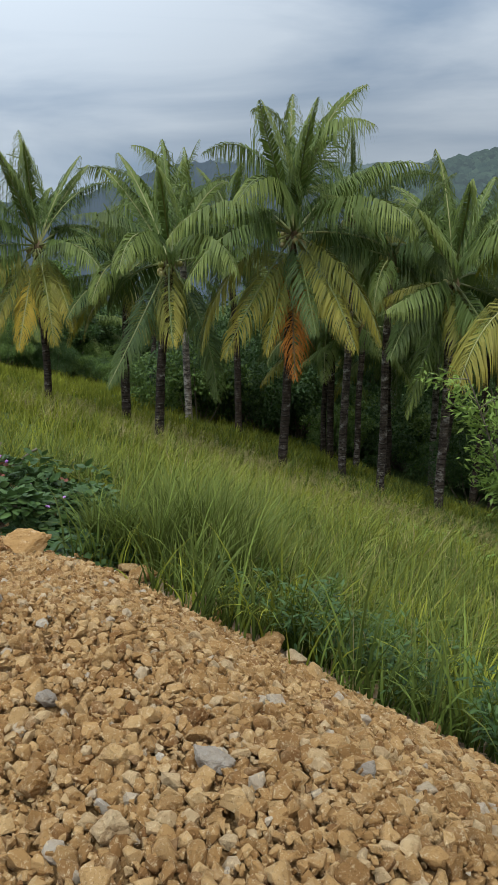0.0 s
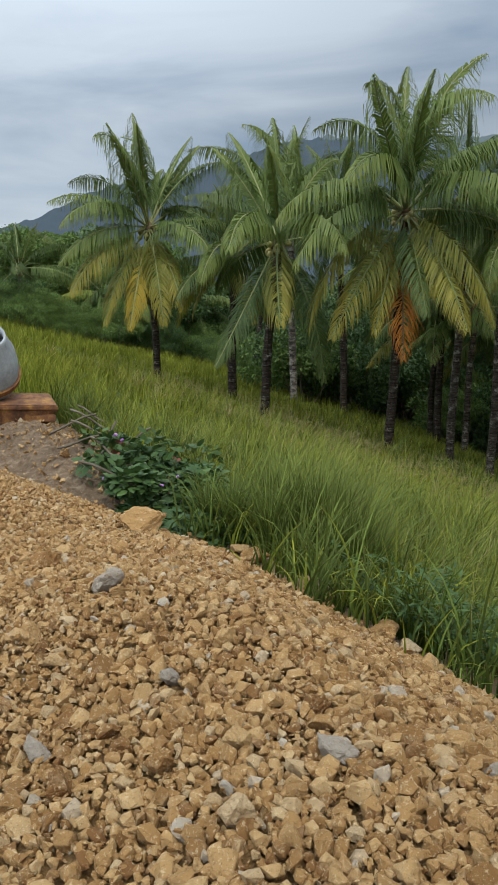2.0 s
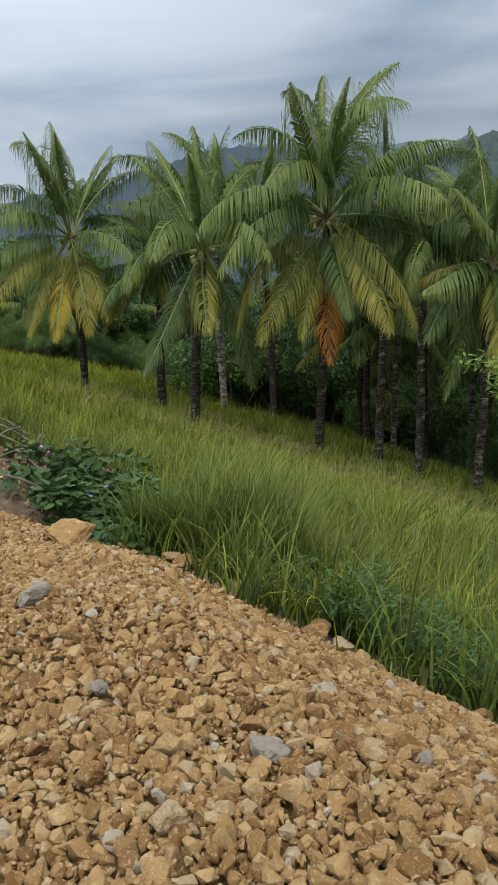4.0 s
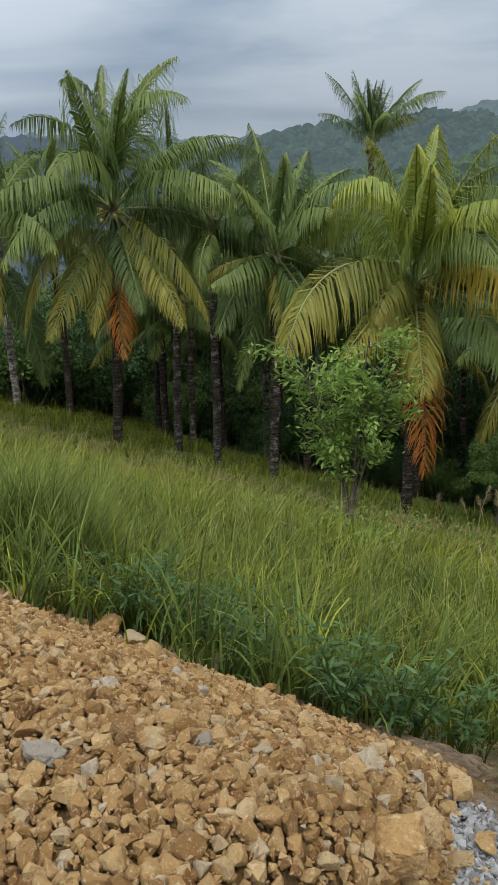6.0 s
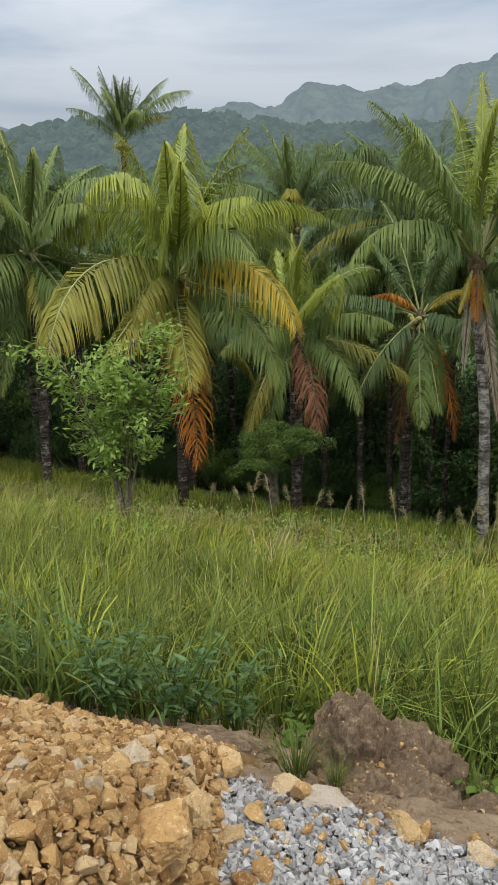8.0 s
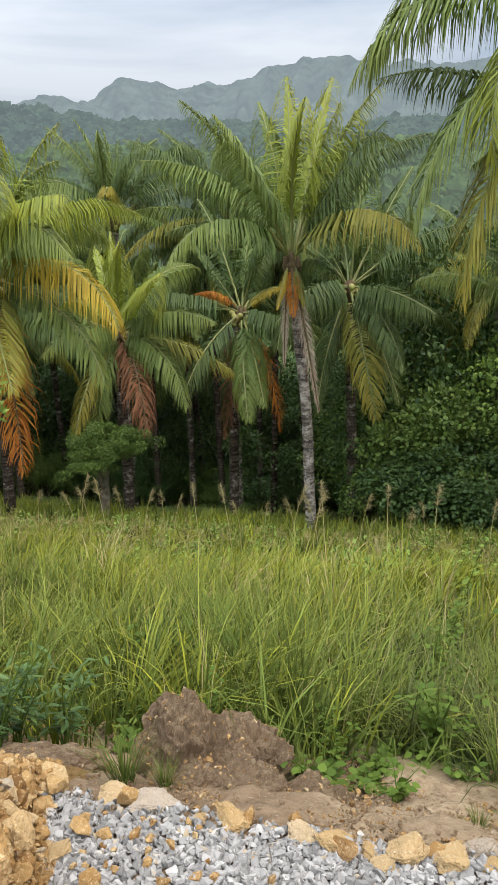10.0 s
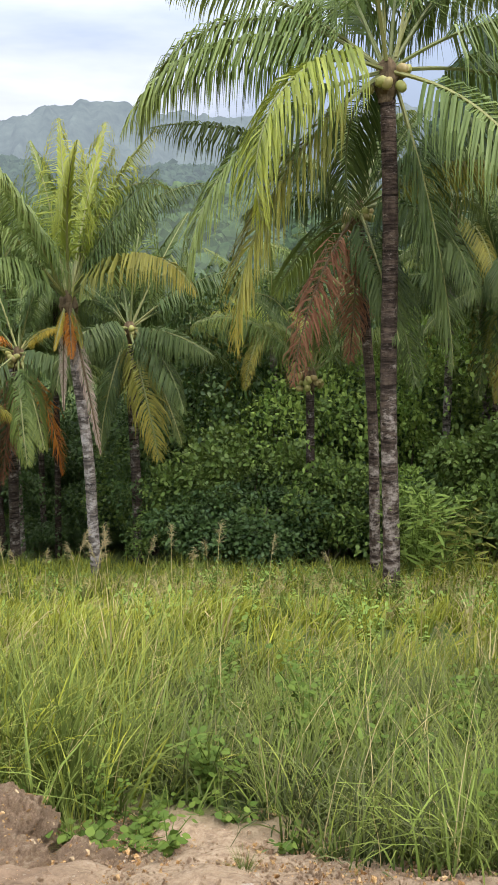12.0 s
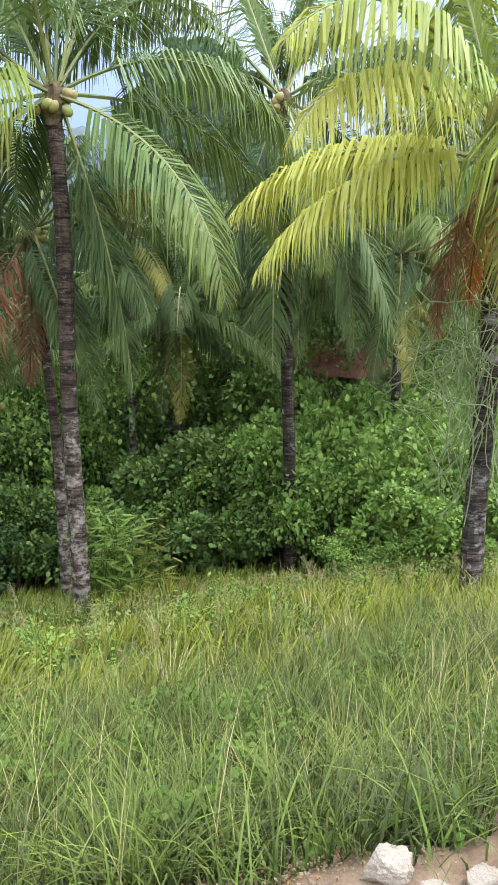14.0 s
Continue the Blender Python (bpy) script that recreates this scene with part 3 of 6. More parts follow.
def frond_shape(rng, rise, droop, length, look_key, power=1.5, count=94, blade=1.0):
    """One pinnate palm leaf: a tapering rachis that starts at rise degrees and bends down by droop, with leaflets on both sides that hang where it lies level."""
    n = 26
    u = np.linspace(0, 1, n)
    th = np.radians(rise - droop * u ** power)
    yaw = np.radians(rng.uniform(-9, 9)) * u ** 1.5
    d = np.stack([np.cos(th) * np.cos(yaw), np.cos(th) * np.sin(yaw), np.sin(th)], -1)
    P = np.concatenate([[[0, 0, 0]], np.cumsum(d[:-1] * (length / (n - 1)), axis=0)])
    rv, rf = tube(P, 0.027 * (1 - 0.85 * u) + 0.005, 5)
    dry = look_key in ("rust", "sere", "dead")
    wild = 0.30 if dry else 0.085
    vs, fs, tips = [], [], []
    k = 0
    roll = radians(rng.uniform(-60, 60) if rise > 45 else rng.normal(0, 9))
    clump = rng.normal(0, 0.05, 9)                  # the blade is split here and there
    for side in (-1, 1):
        a = np.clip(np.linspace(0.17, 0.997, count) + rng.normal(0, 0.002, count), 0.1, 0.999)
        pos = np.stack([np.interp(a, u, P[:, c]) for c in range(3)], -1)
        tan = np.stack([np.interp(a, u, d[:, c]) for c in range(3)], -1)
        tan /= np.linalg.norm(tan, axis=1)[:, None]
        level = np.sqrt(np.clip(1 - tan[:, 2] ** 2, 0, 1))
        lat = np.cross(tan, [0, 0, 1.0])
        ln = np.linalg.norm(lat, axis=1)[:, None]
        lat = np.where(ln > 0.15, lat / (ln + 1e-9), [[0.0, -1.0, 0.0]])
        up = np.cross(lat, tan)
        lat, up = lat * math.cos(roll) + up * math.sin(roll), up * math.cos(roll) - lat * math.sin(roll)
        size = 0.275 * blade * length * np.clip(np.sin(np.pi * np.clip(0.22 + 0.75 * a, 0, 1)) ** 0.75, 0.13, 1) * rng.normal(1, 0.11, count)
        size *= 0.38 if look_key == "dead" else 1 - 0.14 * min(1.0, max(0.0, -rise / 40))
        hang = np.clip(rng.normal(0.50, 0.16, count) + 0.60 * np.clip(tan[:, 2], 0, 1) ** 2 * rng.uniform(0.3, 1.7, count) + 1.9 * level ** 1.6 * np.clip(1.2 - a * 0.3, 0, 1) + 1.0 * (look_key == "dead"), 0.08, 3.0)
        fwd = 0.55 + 0.85 * a ** 2 + 1.35 * np.clip(tan[:, 2], 0, 1) ** 3 * rng.uniform(0.5, 1.4, count) + np.interp(a, np.linspace(0, 1, 9), clump) * 2
        d0 = side * lat * 1.0 + tan * fwd[:, None] + up * (0.36 - 0.25 * a)[:, None]
        d0 += rng.normal(0, wild, (count, 3))
        d0 /= np.linalg.norm(d0, axis=1)[:, None]
        g = np.array([0, 0, -1.0])
        d1 = d0 + g * (hang * 0.7)[:, None] + rng.normal(0, 0.6 * wild, (count, 3))
        d1 /= np.linalg.norm(d1, axis=1)[:, None]
        d2 = d0 * 0.55 + g * (hang * 1.5)[:, None] + rng.normal(0, 0.06, (count, 3))
        d2 /= np.linalg.norm(d2, axis=1)[:, None]
        size = size * np.where(rng.random(count) < 0.04, 0.4, 1.0)
        s = size[:, None]
        p1 = pos + d0 * s * 0.22
        p2 = p1 + d1 * s * 0.40
        p3 = p2 + d2 * s * 0.38
        wv = tan - d0 * np.sum(tan * d0, axis=1)[:, None]
        wv /= np.linalg.norm(wv, axis=1)[:, None] + 1e-9
        turn = rng.normal(0.36 * side, 0.30, count)[:, None]
        wv = wv * np.cos(turn) + np.cross(d0, wv) * np.sin(turn)
        h = 0.0175 * np.clip(size / 0.8, 0.5, 1.1)[:, None]
        V = np.stack([pos - wv * h * 0.5, pos + wv * h * 0.5, p1 - wv * h, p1 + wv * h, p2 - wv * h * 0.75, p2 + wv * h * 0.75, p3], 1)
        base = (np.arange(count) * 7)[:, None] + k
        tri = np.array([[0, 1, 3], [0, 3, 2], [2, 3, 5], [2, 5, 4], [4, 5, 6]])
        fs.append((base[:, :, None] + tri[None]).reshape(-1, 3))
        vs.append(V.reshape(-1, 3))
        tips.append(np.repeat(a ** 1.5, 7) * np.tile([0.5, 0.5, 0.7, 0.7, 0.9, 0.9, 1.0], count))
        k += count * 7
    lv, lf, lt = np.concatenate(vs), np.concatenate(fs), np.concatenate(tips)
    rtri = np.concatenate([rf[:, [0, 1, 2]], rf[:, [0, 2, 3]]]) + len(lv)
    me = mesh_of("frond", np.concatenate([lv, rv]), np.concatenate([lf, rtri]), FROND[look_key], False, np.concatenate([lt, np.zeros(len(rv))]))
    me.materials.append(RACHIS if not dry else FIBRE)
    idx = np.zeros(len(me.polygons), np.int32)
    idx[len(lf):] = 1
    me.polygons.foreach_set("material_index", idx)
    return me


def frond_mesh(elev, variant, look_key):
    """A frond 3.9 m long of one of nine rises and four degrees of droop, made once and shared."""
    key = (elev, variant, look_key)
    if key not in FROND_MESH:
        rng = np.random.default_rng((elev * 31 + variant * 7 + 9000) % 99991)
        droop = DROOP[elev] * (0.72, 1.0, 1.25, 1.6)[variant] * rng.uniform(0.93, 1.08)
        FROND_MESH[key] = frond_shape(rng, elev, droop, 3.9, look_key, 1.7 if variant < 3 else 1.05)
    return FROND_MESH[key]


ELEVS = (80, 65, 50, 35, 20, 5, -15, -35, -60)


def trunk_mesh(height, lean, r0, r1, material, rng, detail=1.0):
    n = max(12, int(height * 15 * detail))
    u = np.linspace(0, 1, n)
    P = np.stack([lean[0] * (0.6 * u + 0.4 * u * u), lean[1] * (0.6 * u + 0.4 * u * u), -0.5 + (height + 0.5) * u], -1)
    P[:, :2] += 0.03 * np.sin(u[:, None] * 7 + rng.uniform(0, 6, 2)) * np.sin(np.pi * u)[:, None]
    r = r1 + (r0 - r1) * (1 - u) ** 0.8 + 0.22 * r0 * np.exp(-u * height / 0.35)
    r = r * (1 + 0.010 * (np.arange(n) % 2) + rng.normal(0, 0.016, n))
    return mesh_of("trunk", *tube(P, r, 12), material, False)


NUT_MESH = mesh_of("coconut", ICO2[0] * np.array([0.078, 0.078, 0.100]), ICO2[1], NUT, True)


def build_palm(x, y, top, lean=(0, 0), fronds=22, length=1.0, mix="green", seed=0, r=0.14, bark=None, nuts=8, extra=(), low=-50, high=84,
               label="coconut palm with arching green fronds standing in the slope's grass", group="coconut palms", detail=1.0, leaves=(), blade=1.0):
    """A coconut palm. top: the crown's height over datum; extra fronds: (bearing seen from the road, 0 towards it, 90 to its right; rise; size; look);
    leaves: single fronds by bearing, rise, droop, length and look."""
    rng = np.random.default_rng(seed + 100)
    zb = float(ground_z(x, y))
    h = top - zb
    palm = thing("coconut_palm", label, "palm tree", group, (x, y, zb))
    bark = bark or DARKBARK
    part("trunk", trunk_mesh(h, lean, r, r * 0.78, bark, rng, detail), palm)
    c = Vector((lean[0], lean[1], h))
    face = math.atan2(EYE0[1] - y, EYE0[0] - x)
    # fibre sheaths below the crown
    u = np.linspace(0, 1, 9)
    V, F = tube(np.stack([0 * u, 0 * u, -0.35 + 0.62 * u], -1), r * np.array([0.85, 0.95, 1.1, 1.3, 1.45, 1.4, 1.2, 0.9, 0.4]) * (1 + rng.normal(0, 0.06, 9)), 9)
    V[:, :2] *= 1 + rng.normal(0, 0.08, (len(V), 1))
    part("leaf_base", mesh_of("leaf_base", V, F, FIBRE, False), palm, m=Matrix.Translation(c))
    looks = {"green": (["green"] * 6 + ["deep"] * 3 + ["lime"], ["green", "olive", "olive"]), "deep": (["deep"] * 5 + ["green"] * 3, ["deep", "green", "olive"]),
             "lime": (["lime"] * 6 + ["green"] * 3, ["lime", "olive", "olive"]), "gold": (["lime"] * 3 + ["gold"] * 3 + ["olive"] * 2, ["gold", "olive"])}[mix]
    turn0 = rng.uniform(0, 6.28)

    def add(az, el, size, key, bow=None):
        e = min(ELEVS, key=lambda q: abs(q - el))
        me = frond_mesh(e, int(rng.integers(0, 3)) if bow is None else bow, key)
        m = Matrix.Translation(c + Vector((0.12 * math.cos(az), 0.12 * math.sin(az), 0.10 + 0.002 * el))) @ Matrix.Rotation(az, 4, "Z") @ Matrix.Rotation(radians(-(el - e)), 4, "Y") @ Matrix.Rotation(radians(rng.uniform(-12, 12)), 4, "X") @ Matrix.Diagonal((size, size, size, 1))
        part("frond", me, palm, m=m)

    for i in range(fronds):
        k = (i + 0.5) / fronds
        el = high + (low - high) * k ** 0.95 + rng.normal(0, 5)
        shorten = 1 - 0.22 * min(1.0, max(0.0, (el - 55) / 20))
        key = str(rng.choice(looks[0] if k < 0.78 else looks[1]))
        size = length * rng.uniform(0.86, 1.06) * (0.84 + 0.22 * min(1, k * 3)) * shorten * (1 - 0.30 * max(0.0, k - 0.65) / 0.35)
        add(turn0 + i * 2.39996 + rng.normal(0, 0.12), el, size, key)
    for b, el, size, key, *bow in extra:
        add(face + radians(b), el, size * length, key, *bow)
    for b, rise, droop, size, key in leaves:
        az = face + radians(b)
        me = frond_shape(rng, rise, droop, size, key, blade=blade)
        part("frond", me, palm, m=Matrix.Translation(c + Vector((0.10 * math.cos(az), 0.10 * math.sin(az), 0.10 + 0.0015 * rise))) @ Matrix.Rotation(az, 4, "Z") @ Matrix.Rotation(radians(rng.uniform(-10, 10)), 4, "X"))
    for i in range(nuts):
        a = rng.uniform(0, 6.28)
        part("coconut", NUT_MESH, palm, m=Matrix.Translation(c + Vector(((r + 0.13) * math.cos(a), (r + 0.13) * math.sin(a), rng.uniform(-0.22, 0.10)))) @ Matrix.Rotation(rng.uniform(0, 3), 4, "X"))
    return palm


# palms of the first row, each by its own fronds
build_palm(-5.93, 23.79, 2.74, lean=(-0.25, 0), seed=1, mix="green", length=0.8, high=70, low=10, nuts=8, r=0.115, fronds=3,
           label="coconut palm with yellowing lower fronds on the grass slope",
           leaves=[(-167, 74, 20, 3.55, "green"), (152, 63, 25, 3.4, "green"), (-25, 68, 91, 3.88, "green"), (149, 55, 24, 3.54, "green"), (-133, 51, 74, 3.54, "green"), (130, 60, 63, 3.56, "deep"), (-44, 27, 81, 3.4, "green"),
                   (-45, 1, 56, 3.36, "green"), (-45, -16, 45, 3.51, "olive"), (-39, -42, 33, 3.28, "olive"), (-18, -47, 10, 3.51, "gold"), (3, -33, 46, 3.49, "olive"), (27, -34, 25, 3.25, "olive"), (36, 8, 74, 3.26, "green"),
                   (134, 32, 79, 3.52, "green"), (-17, 45, 10, 3.49, "green"), (4, 62, 53, 3.57, "green")])
build_palm(-2.30, 20.45, 2.23, lean=(0.3, 0), seed=2, mix="green", length=0.85, high=70, low=0, nuts=10, r=0.12, fronds=3,
           leaves=[(-175, 71, 32, 3.63, "green"), (-153, 61, 31, 3.66, "green"), (164, 58, 27, 3.7, "green"), (-146, 51, 27, 3.67, "green"), (150, 57, 53, 3.77, "green"), (-148, 34, 55, 3.7, "green"), (-20, 25, 82, 3.79, "green"),
                   (-38, -54, 3, 3.42, "deep"), (-6, -26, 10, 3.61, "olive"), (37, -50, 41, 3.57, "deep"), (22, 23, 77, 3.69, "green"), (143, 39, 76, 3.77, "deep"), (-147, -4, 45, 3.66, "deep"), (1, 47, 47, 3.56, "green")])
build_palm(-3.75, 24.3, 2.0, seed=3, fronds=20, mix="deep", length=0.85, low=-45)
build_palm(0.87, 20.60, 2.97, lean=(0.12, 0), seed=4, mix="green", length=0.95, high=70, low=10, nuts=14, r=0.118, fronds=2,
           label="tall coconut palm with one orange dying frond hanging over its trunk",
           leaves=[(174, 72, 26, 4.05, "green"), (135, 89, 66, 4.17, "green"), (-142, 90, 94, 4.38, "green"), (28, 67, 100, 4.22, "green"), (-132, 71, 98, 4.18, "green"), (-17, 35, 82, 4.18, "green"), (129, 45, 43, 3.95, "green"),
                   (-46, 23, 80, 4.07, "green"), (-38, 5, 67, 4.17, "green"), (-48, -20, 66, 4.07, "olive"), (-27, -43, 14, 3.81, "olive"), (-10, -58, 12, 3.7, "rust"), (-16, -50, 16, 3.3, "olive"), (44, -22, 47, 4.0, "olive"),
                   (39, 25, 74, 4.28, "green"), (106, 6, 70, 3.93, "deep"), (16, -37, 9, 3.51, "deep"), (33, -33, 22, 3.94, "olive"), (9, 44, 19, 3.87, "green"), (-10, 43, 27, 4.07, "green")])
build_palm(2.7, 23.5, 3.7, seed=5, fronds=16, mix="deep", bark=MOTTLED, length=0.78, r=0.12)
build_palm(3.5, 21.4, 2.5, seed=6, fronds=15, mix="deep", bark=MOTTLED, length=0.75, r=0.11, low=-20)
build_palm(4.81, 20.16, 1.89, lean=(0.0, 0), seed=7, mix="green", length=0.85, high=70, low=-10, nuts=12, r=0.12, bark=MOTTLED, fronds=4,
           leaves=[(-174, 81, 50, 3.79, "green"), (-149, 59, 45, 3.76, "green"), (162, 59, 36, 3.82, "green"), (146, 52, 40, 3.78, "green"), (-14, 31, 27, 3.61, "green"), (-143, 30, 38, 3.61, "deep"), (-23, -14, 39, 3.51, "deep"),
                   (-22, -8, 7, 3.68, "green"), (-46, -65, 6, 3.32, "green"), (6, -17, 96, 3.21, "olive"), (16, -19, 7, 3.58, "green"), (146, -8, 8, 3.79, "deep"), (-163, 56, 18, 3.75, "green"), (23, 30, 48, 3.59, "green"),
                   (4, 61, 78, 3.66, "green")])
build_palm(6.86, 16.36, 1.23, lean=(0.05, 0), seed=8, blade=1.1, mix="lime", length=0.95, high=65, low=-20, nuts=12, r=0.12, fronds=3,
           label="yellow-green coconut palm with a rust-red dead frond hanging down",
           leaves=[(-143, 64, 31, 4.04, "lime"), (174, 67, 34, 4.17, "lime"), (145, 69, 32, 3.77, "lime"), (132, 63, 53, 3.66, "green"), (-23, 55, 91, 4.1, "lime"), (-125, 55, 112, 4.0, "lime"), (-31, 18, 88, 4.95, "olive"),
                   (22, 38, 50, 3.83, "lime"), (131, 41, 83, 4.12, "green"), (40, 17, 89, 3.97, "gold"), (-2, -19, 34, 3.6, "olive"), (26, -60, 14, 3.9, "rust"), (-17, -12, 16, 3.73, "olive"), (48, -13, 60, 3.62, "green"),
                   (-2, 52, 52, 4.02, "lime"), (10, 33, 10, 3.76, "lime"), (25, 37, 86, 3.82, "green")])
build_palm(11.0, 30.9, 6.1, seed=9, fronds=18, mix="deep", high=90, low=46, length=0.80)
build_palm(10.57, 17.83, -0.25, lean=(0.1, 0), seed=10, mix="lime", length=0.9, high=65, low=-10, nuts=8, bark=MOTTLED, fronds=4,
           label="yellow-green coconut palm with a brown dead frond among its leaves",
           leaves=[(175, 47, 17, 3.86, "lime"), (138, 51, 71, 3.64, "green"), (36, 22, 43, 3.49, "green"), (27, 1, 72, 3.56, "green"), (-28, 15, 47, 3.44, "green"), (-23, -19, 53, 3.3, "olive"), (10, -13, 58, 3.55, "sere"),
                   (-165, 42, 20, 3.82, "lime"), (154, 49, 33, 3.62, "green"), (-152, 27, 49, 3.58, "lime"), (-12, -14, 99, 3.03, "green"), (15, 30, 18, 3.59, "lime")])
build_palm(14.8, 24.7, 2.9, seed=11, fronds=20, mix="green", bark=GREYBARK, high=88, low=20)
build_palm(13.42, 17.17, 0.07, lean=(0.35, -0.3), seed=12, mix="deep", length=0.9, high=70, low=-20, nuts=16, bark=MOTTLED, fronds=4,
           label="coconut palm with bunches of nuts and a dry orange frond",
           leaves=[(-8, -36, 8, 3.6, "green"), (15, -35, 8, 3.24, "green"), (-32, -18, 39, 3.38, "deep"), (-146, 6, 25, 3.61, "deep"), (23, 3, 25, 3.59, "deep"), (-75, 48, 70, 1.3, "rust"), (70, 50, 60, 1.2, "gold"),
                   (150, 18, 25, 3.44, "deep"), (-156, 34, 7, 3.59, "deep"), (171, 63, 44, 3.67, "green"), (-162, 71, 49, 3.82, "deep"), (63, -62, 24, 3.11, "rust"), (-51, -70, 3, 3.16, "sere")])
build_palm(16.7, 21.0, 2.6, seed=13, fronds=20, mix="deep", bark=GREYBARK, low=0)
build_palm(11.68, 12.17, 1.39, lean=(-0.25, 0.2), seed=14, mix="lime", length=0.85, high=80, low=45, nuts=0, bark=GREYBARK, r=0.12, fronds=0,
           label="slender coconut palm with upright yellow-green crown and hanging dead fronds",
           leaves=[(-168, 69, 7, 3.87, "lime"), (163, 67, 8, 3.89, "lime"), (100, 72, 30, 3.6, "lime"), (-100, 70, 34, 3.5, "green"), (20, 74, 60, 3.3, "lime"), (135, 68, 20, 3.46, "lime"), (-38, 52, 20, 3.3, "green"), (40, 50, 30, 3.3, "deep"), (132, 73, 95, 4.05, "green"), (-45, 36, 100, 3.24, "green"),
                   (42, 33, 86, 3.6, "olive"), (-25, -55, 10, 1.0, "gold"), (8, -60, 15, 1.1, "rust"), (30, -62, 10, 0.9, "olive"), (20, -80, 6, 2.9, "dead"), (-30, -78, 8, 2.0, "dead"), (-70, 55, 60, 3.4, "green"), (-160, 65, 22, 3.8, "green"), (75, 58, 55, 3.4, "deep")])
build_palm(15.11, 14.29, 0.67, lean=(0.0, 0.0), seed=15, mix="deep", length=0.95, high=70, low=-30, nuts=16, bark=MOTTLED, fronds=6,
           label="dark green coconut palm with a bunch of nuts",
           leaves=[(-38, -61, 30, 3.12, "deep"), (27, -41, 30, 3.25, "deep"), (27, 1, 24, 3.61, "deep"), (-24, 2, 34, 3.37, "deep"), (3, -28, 60, 3.8, "olive"), (148, 42, 48, 3.81, "green"), (149, 54, 15, 3.84, "deep"),
                   (168, 90, 63, 3.59, "green"), (-155, 32, 36, 3.79, "deep"), (142, 19, 38, 3.79, "deep"), (-161, 58, 34, 3.69, "deep"), (26, -15, 39, 3.46, "deep")])
build_palm(12.01, 5.77, 4.59, lean=(-0.05, 0.2), seed=16, blade=1.2, mix="green", length=1.15, high=85, low=35, nuts=10, r=0.138, bark=LICHEN, fronds=5,
           label="tall coconut palm with ringed grey trunk and arching fronds",
           leaves=[(-92, 36, 127, 4.75, "green"), (-33, 2, 118, 4.06, "lime"), (-48, -35, 59, 4.76, "olive"), (-54, -17, 71, 4.42, "green"), (91, 28, 122, 4.5, "green"), (46, -21, 67, 4.32, "green"), (108, 5, 97, 4.65, "green"),
                   (80, -72, 14, 4.3, "deep"), (-146, 52, 75, 4.29, "green"), (139, 55, 69, 4.66, "green"), (-153, 75, 38, 4.2, "green"), (163, 80, 37, 4.44, "green"), (140, 68, 56, 4.62, "green"), (-80, 22, 90, 4.3, "green"),
                   (-154, -1, 115, 3.23, "deep")])
build_palm(14.13, 7.05, 2.90, lean=(-0.2, 0.38), seed=17, mix="deep", length=0.95, high=80, low=20, nuts=14, bark=LICHEN, r=0.105, fronds=4,
           label="coconut palm with ripe nuts and a reddish-brown hanging frond",
           leaves=[(-30, -38, 34, 3.7, "sere"), (22, -45, 33, 3.5, "deep"), (7, -26, 40, 3.43, "deep"), (10, -75, 10, 2.6, "sere"), (35, 1, 74, 3.73, "deep"), (142, 17, 40, 4.14, "deep"), (-137, 19, 43, 3.75, "deep"),
                   (-149, -9, 39, 3.86, "green"), (-171, 51, 19, 3.69, "green"), (156, 44, 21, 3.74, "deep"), (-145, 29, 3, 4.12, "green"), (60, 40, 60, 3.6, "deep")])
build_palm(16.1, 9.75, -0.35, seed=18, fronds=12, mix="deep", nuts=16, low=30, high=86, r=0.11, length=0.75, bark=DARKBARK)
build_palm(15.95, 3.10, 5.37, lean=(0.0, 0.25), seed=19, blade=1.1, mix="deep", length=1.0, high=85, low=0, nuts=10, r=0.13, fronds=5,
           label="coconut palm with dark fronds hanging straight down round its trunk",
           leaves=[(-32, -80, 4, 4.83, "deep"), (46, -61, 37, 4.78, "deep"), (54, -53, 27, 4.88, "deep"), (-42, -69, 17, 4.1, "deep"), (126, -17, 46, 4.05, "deep"), (-149, 50, 3, 4.18, "green"), (-152, 66, 3, 4.08, "green"),
                   (157, 61, 15, 4.36, "deep"), (134, 34, 42, 3.79, "deep"), (-141, 33, 55, 4.16, "deep"), (8, -36, 62, 3.85, "green")])
build_palm(11.21, -0.15, 3.28, lean=(0.0, -0.12), seed=20, blade=1.25, mix="lime", length=1.0, high=85, low=20, nuts=4, r=0.15, bark=MOTTLED, fronds=3,
           label="coconut palm with yellow fronds and a vine-covered trunk",
           leaves=[(-31, 30, 91, 3.75, "lemon"), (-51, -3, 55, 3.54, "lemon"), (-30, 41, 91, 4.24, "lime"), (-157, 66, 58, 4.19, "green"), (-170, 68, 32, 4.2, "lime"), (160, 59, 42, 4.47, "lime"), (13, 5, 41, 4.75, "lime"),
                   (-30, -60, 30, 1.7, "rust"), (-60, -55, 35, 2.2, "sere"), (18, -33, 22, 3.11, "olive"), (-70, 10, 60, 3.4, "lemon")])

# the grove behind, deeper in the valley
_rng = np.random.default_rng(77)
for i in range(34):
    az = radians(8 - 100 * (i + 0.5) / 34 + _rng.uniform(-1.5, 1.5))
    d = _rng.uniform(27, 46)
    x, y = d * -math.sin(az), d * math.cos(az)
    h = _rng.uniform(6.0, 9.0)
    build_palm(x, y, float(ground_z(x, y)) + h, seed=200 + i, fronds=16, mix=str(_rng.choice(["deep", "green", "deep"])), bark=GREYBARK if i % 2 else DARKBARK, nuts=0, detail=0.5, r=0.13,
               label="coconut palm farther back in the shaded grove", group="grove palms", lean=(float(_rng.normal(0, 0.4)), float(_rng.normal(0, 0.4))))
